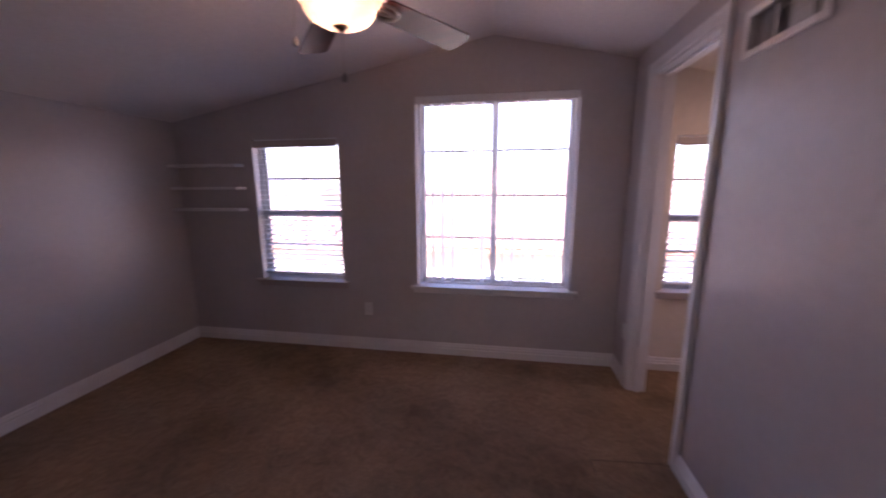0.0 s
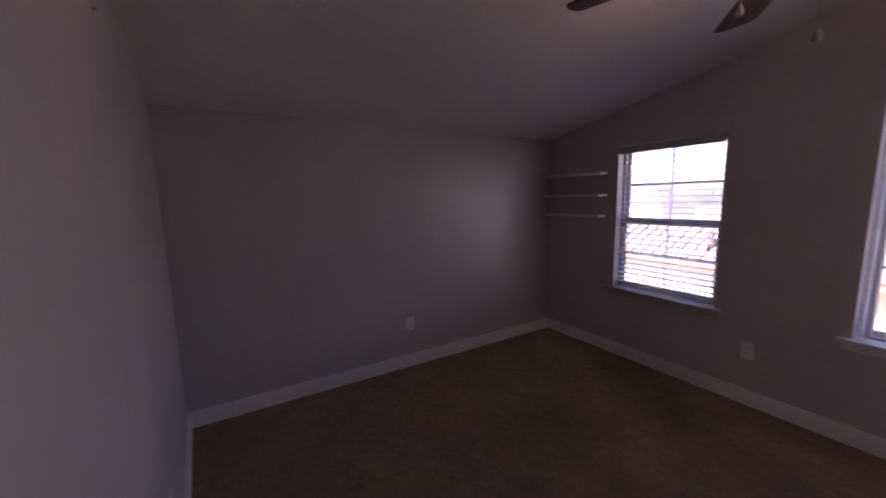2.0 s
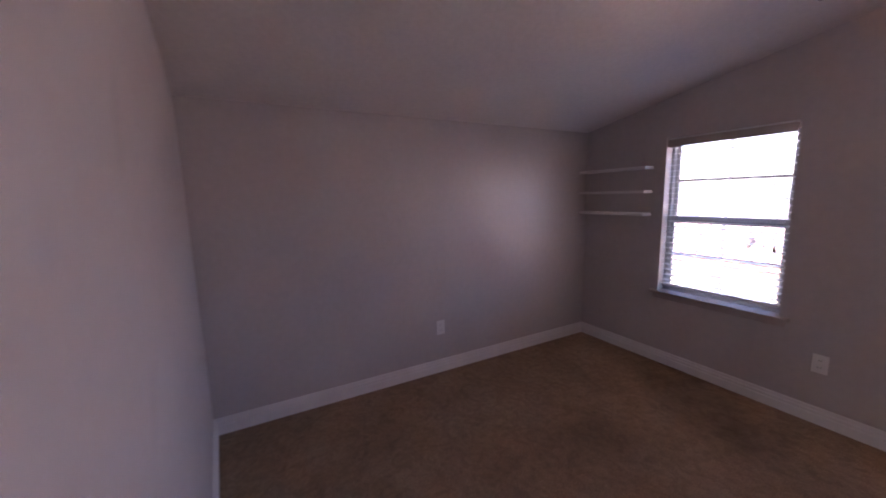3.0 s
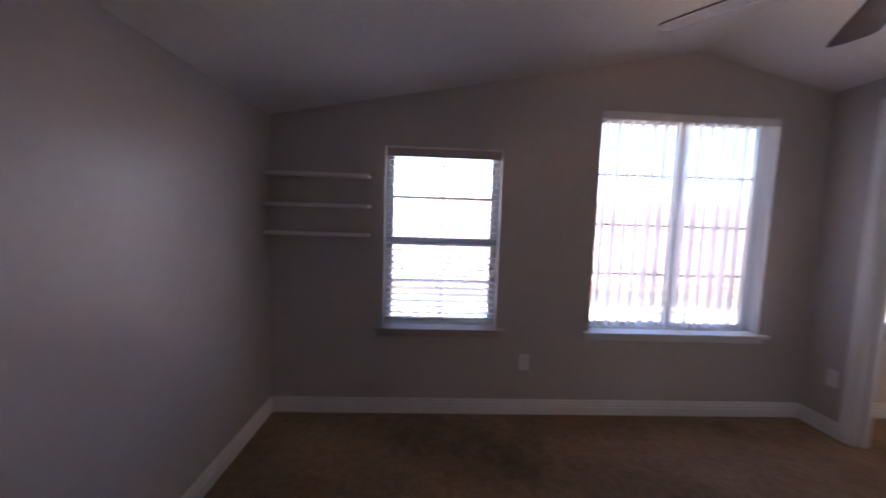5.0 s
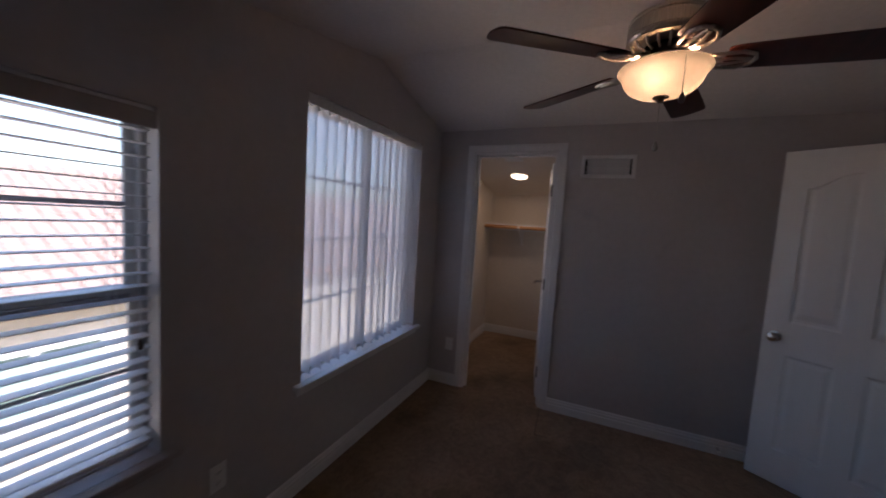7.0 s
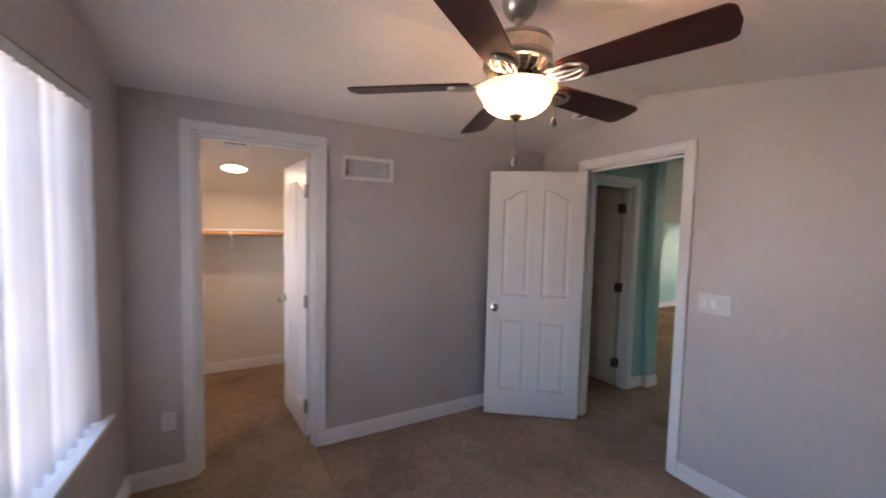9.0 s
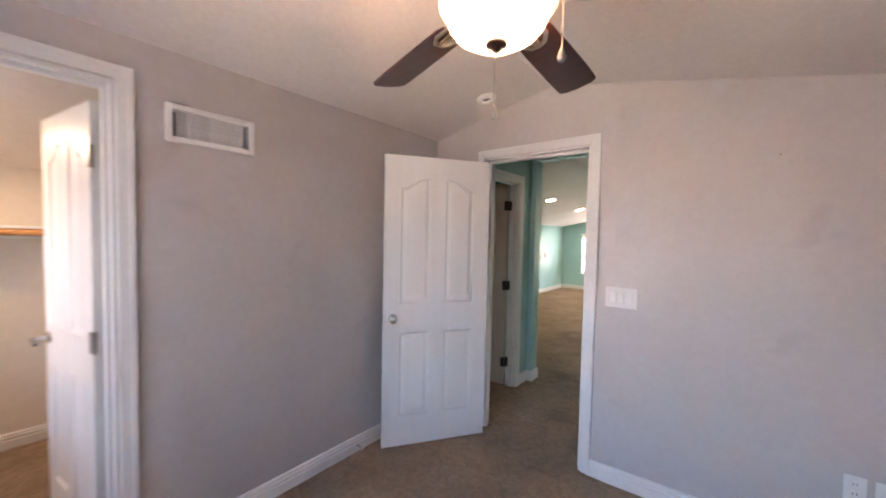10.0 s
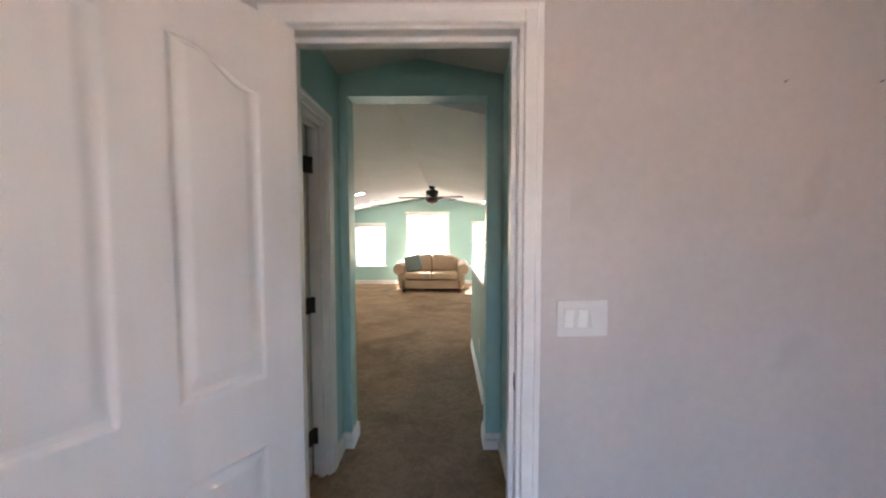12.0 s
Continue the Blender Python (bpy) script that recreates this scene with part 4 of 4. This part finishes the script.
def loveseat(place, turn):
    ob = thing("loveseat", place, "tan upholstered loveseat with rolled arms under the window", "sofa", turn=turn)
    w, d = 1.50, 0.86
    part("base", box((-w / 2 + 0.06, -d / 2 + 0.03, 0.09), (w / 2 - 0.06, d / 2 - 0.05, 0.30), 0.03, None, 3), SOFA, ob, "", True)
    for s in (-1, 1):
        bm = bmesh.new()
        box((s * (w / 2 - 0.10) - 0.085, -d / 2 + 0.03, 0.09), (s * (w / 2 - 0.10) + 0.085, d / 2 - 0.05, 0.52), 0.03, bm, 3)
        for v in bm.verts:
            v.co.x += s * 0.05 * max(0.0, v.co.z - 0.25) / 0.27
        tube([(s * (w / 2 - 0.015), -d / 2 + 0.01, 0.535), (s * (w / 2 - 0.015), -d / 2 + 0.03, 0.535), (s * (w / 2 - 0.015), d / 2 - 0.08, 0.57)], [0.112, 0.130, 0.130], 20, bm)
        part("arm", bm, SOFA, ob, "", True)
        part("seat_cushion", box((s * 0.305 - 0.298, -d / 2 + 0.0, 0.30), (s * 0.305 + 0.298, d / 2 - 0.25, 0.45), 0.05, None, 4), SOFA, ob, "", True)
        bm = box((s * 0.285 - 0.283, d / 2 - 0.33, 0.44), (s * 0.285 + 0.283, d / 2 - 0.12, 0.76), 0.07, None, 4)
        for v in bm.verts:
            if v.co.z > 0.6:
                v.co.z += 0.10 * math.cos((v.co.x - s * 0.10) / 0.62 * math.pi / 2)
        part("back_cushion", bm, SOFA, ob, "", True)
        for y in (-d / 2 + 0.08, d / 2 - 0.12):
            part("foot", lathe([(0, 0), (0.022, 0), (0.034, 0.05), (0.036, 0.092), (0, 0.092)], 14, None, (s * (w / 2 - 0.12), y, 0)), FOOT, ob, "dark turned wooden foot", True)
    bm = box((-w / 2 + 0.1, d / 2 - 0.16, 0.20), (w / 2 - 0.1, d / 2, 0.72), 0.05, None, 3)
    for v in bm.verts:
        if v.co.z > 0.6:
            v.co.z += 0.10 * math.cos(v.co.x / (w / 2) * math.pi / 2)
    part("backrest", bm, SOFA, ob, "", True)
    part("front_welt", tube([(-w / 2 + 0.20, -d / 2 + 0.022, 0.292), (w / 2 - 0.20, -d / 2 + 0.022, 0.292)], 0.008, 8), FOOT, ob, "dark welt along the seat front", True)
    return ob


loveseat((3.115, -7.28, 0), 180)
pl = thing("throw_pillow", (3.56, -7.30, 0.62), "slate grey square throw pillow on the loveseat", "pillow")
bm = box((-0.19, -0.055, -0.19), (0.19, 0.055, 0.19), 0.05, None, 4)
pillow = part("cushion", bm, PILLOW, pl, "", True)
pl.matrix_basis = pose(3.555, -7.22, 0.635, 20, 14, 12)

# ---- outside the windows ----
EAVE_Y, EAVE_Z, RUN, PITCH = 9.2, -0.10, 5.0, 0.47
structure("ground", box((-70, -60, -3.5), (90, 140, -3.2)), GROUND, "dry pale yard ground far below the windows", "ground")
house = thing("neighbor_house", (0, EAVE_Y, -3.2), "cream stucco house with a pinkish tile roof next door", "house")
wy, EZ = 0.55, EAVE_Z + 3.2
openings = ((2.37, 1.10, 4.15, 2.27), (-6.5, 1.3, -5.2, 2.35), (7.0, 1.3, 8.2, 2.35))
part("wall", sheet(rect(-16, 0, 26, EZ - 0.08), [rect(*q) for q in openings], 0.2, (0, wy, 0), (1, 0, 0), (0, 1, 0)), STUCCO, house)
GREEN = material("greenish_glass", (0.30, 0.40, 0.37), 0.15)
for a0, b0, a1, b1 in openings:
    f = part("window", sheet(rect(a0 - 0.08, b0 - 0.08, a1 + 0.08, b1 + 0.08), [rect(a0 + 0.06, b0 + 0.06, a1 - 0.06, b1 - 0.06)], 0.1, (0, wy - 0.04, 0), (1, 0, 0), (0, 1, 0)), VINYL, house)
    part("pane", box((a0, wy + 0.07, b0), (a1, wy + 0.09, b1)), GREEN, f, "pale greenish window pane")
    part("mullion", box(((a0 + a1) / 2 - 0.04, wy - 0.02, b0 + 0.06), ((a0 + a1) / 2 + 0.04, wy + 0.05, b1 - 0.06)), VINYL, f)
part("fascia", box((-16.4, -0.04, EZ - 0.17), (26.4, 0.03, EZ + 0.02), 0.01), FASCIA, house)
part("soffit", box((-16.4, 0.03, EZ - 0.12), (26.4, wy, EZ - 0.081)), STUCCO, house)
HIP0, HIP1, WING = -1.9, 1.0, 1.75     # where the tall roof's hip starts and ends, depth of the low wing


def slope_z(y):
    return EZ + PITCH * y


bm = bmesh.new()
vs = [bm.verts.new(p) for p in ((HIP0, -0.06, slope_z(-0.06)), (26.5, -0.06, slope_z(-0.06)), (26.5, RUN, slope_z(RUN)), (HIP1, RUN, slope_z(RUN)), (HIP0, 2 * RUN, EZ), (26.5, 2 * RUN, EZ))]
for q in ((0, 1, 2, 3), (3, 2, 5, 4), (0, 3, 4)):
    bm.faces.new([vs[i] for i in q])
part("roof", bm, TILE, house)
bm = bmesh.new()
vs = [bm.verts.new((x, y, z)) for x in (-16.5, HIP1) for y, z in ((-0.06, slope_z(-0.06)), (WING, slope_z(WING) - 0.01), (2 * WING, EZ))]
for q in ((0, 3, 4, 1), (1, 4, 5, 2)):
    bm.faces.new([vs[i] for i in q])
part("roof", bm, TILE, house)
vent = part("roof_vent_pipe", lathe([(0.05, 0), (0.05, 0.28), (0.075, 0.28), (0.075, 0.36), (0, 0.38)], 14, None, (-1.2, 0.5, slope_z(0.5))), HINGE, house, "dark roof vent pipe", True)


def roof_tiles():
    """Rows of barrel tiles lying on the slopes that face the windows."""
    bm = bmesh.new()
    step, pitch_x = 0.38, 0.27
    for r in range(int(RUN / step)):
        y0, y1 = -0.09 + step * r, -0.09 + step * (r + 1) + 0.04
        for c in range(100):
            x = -11 + pitch_x * c + random.uniform(-0.006, 0.006)
            if y1 > WING and x < HIP0 + (HIP1 - HIP0) * y1 / RUN:
                continue
            lift = random.uniform(0.0, 0.012)
            ring = []
            for y, rad, dz in ((y0, 0.105, 0.075 + lift), (y1, 0.085, 0.035)):
                ring.append([bm.verts.new((x + rad * math.cos(math.pi * k / 5), y, slope_z(y) + dz * 0.4 + rad * 0.75 * math.sin(math.pi * k / 5))) for k in range(6)])
            for k in range(5):
                bm.faces.new((ring[0][k], ring[0][k + 1], ring[1][k + 1], ring[1][k]))
            bm.faces.new(ring[0])
    return bm


tiles = part("roof_tiles", roof_tiles(), TILE, house, "rows of pinkish barrel tiles")
tiles["kind"] = "stuff"
for hx_, hy_, hw, hh in ((-26, 46, 13, 3.6), (-52, 60, 16, 3.0), (22, 58, 18, 2.6)):
    h = thing("distant_house", (hx_, hy_, -3.2), "far house with a grey hipped roof", "house", "houses in the distance")
    part("wall", box((-hw / 2, -4, 0), (hw / 2, 4, hh)), STUCCO, h)
    bm = bmesh.new()
    vs = [bm.verts.new(p) for p in ((-hw / 2 - 0.5, -4.5, hh), (hw / 2 + 0.5, -4.5, hh), (hw / 2 + 0.5, 4.5, hh), (-hw / 2 - 0.5, 4.5, hh), (-hw / 4, 0, hh + 2.4), (hw / 4, 0, hh + 2.4))]
    for q in ((0, 1, 5, 4), (1, 2, 5), (2, 3, 4, 5), (3, 0, 4), (0, 1, 2, 3)):
        bm.faces.new([vs[i] for i in q])
    part("roof", bm, FARROOF, h)
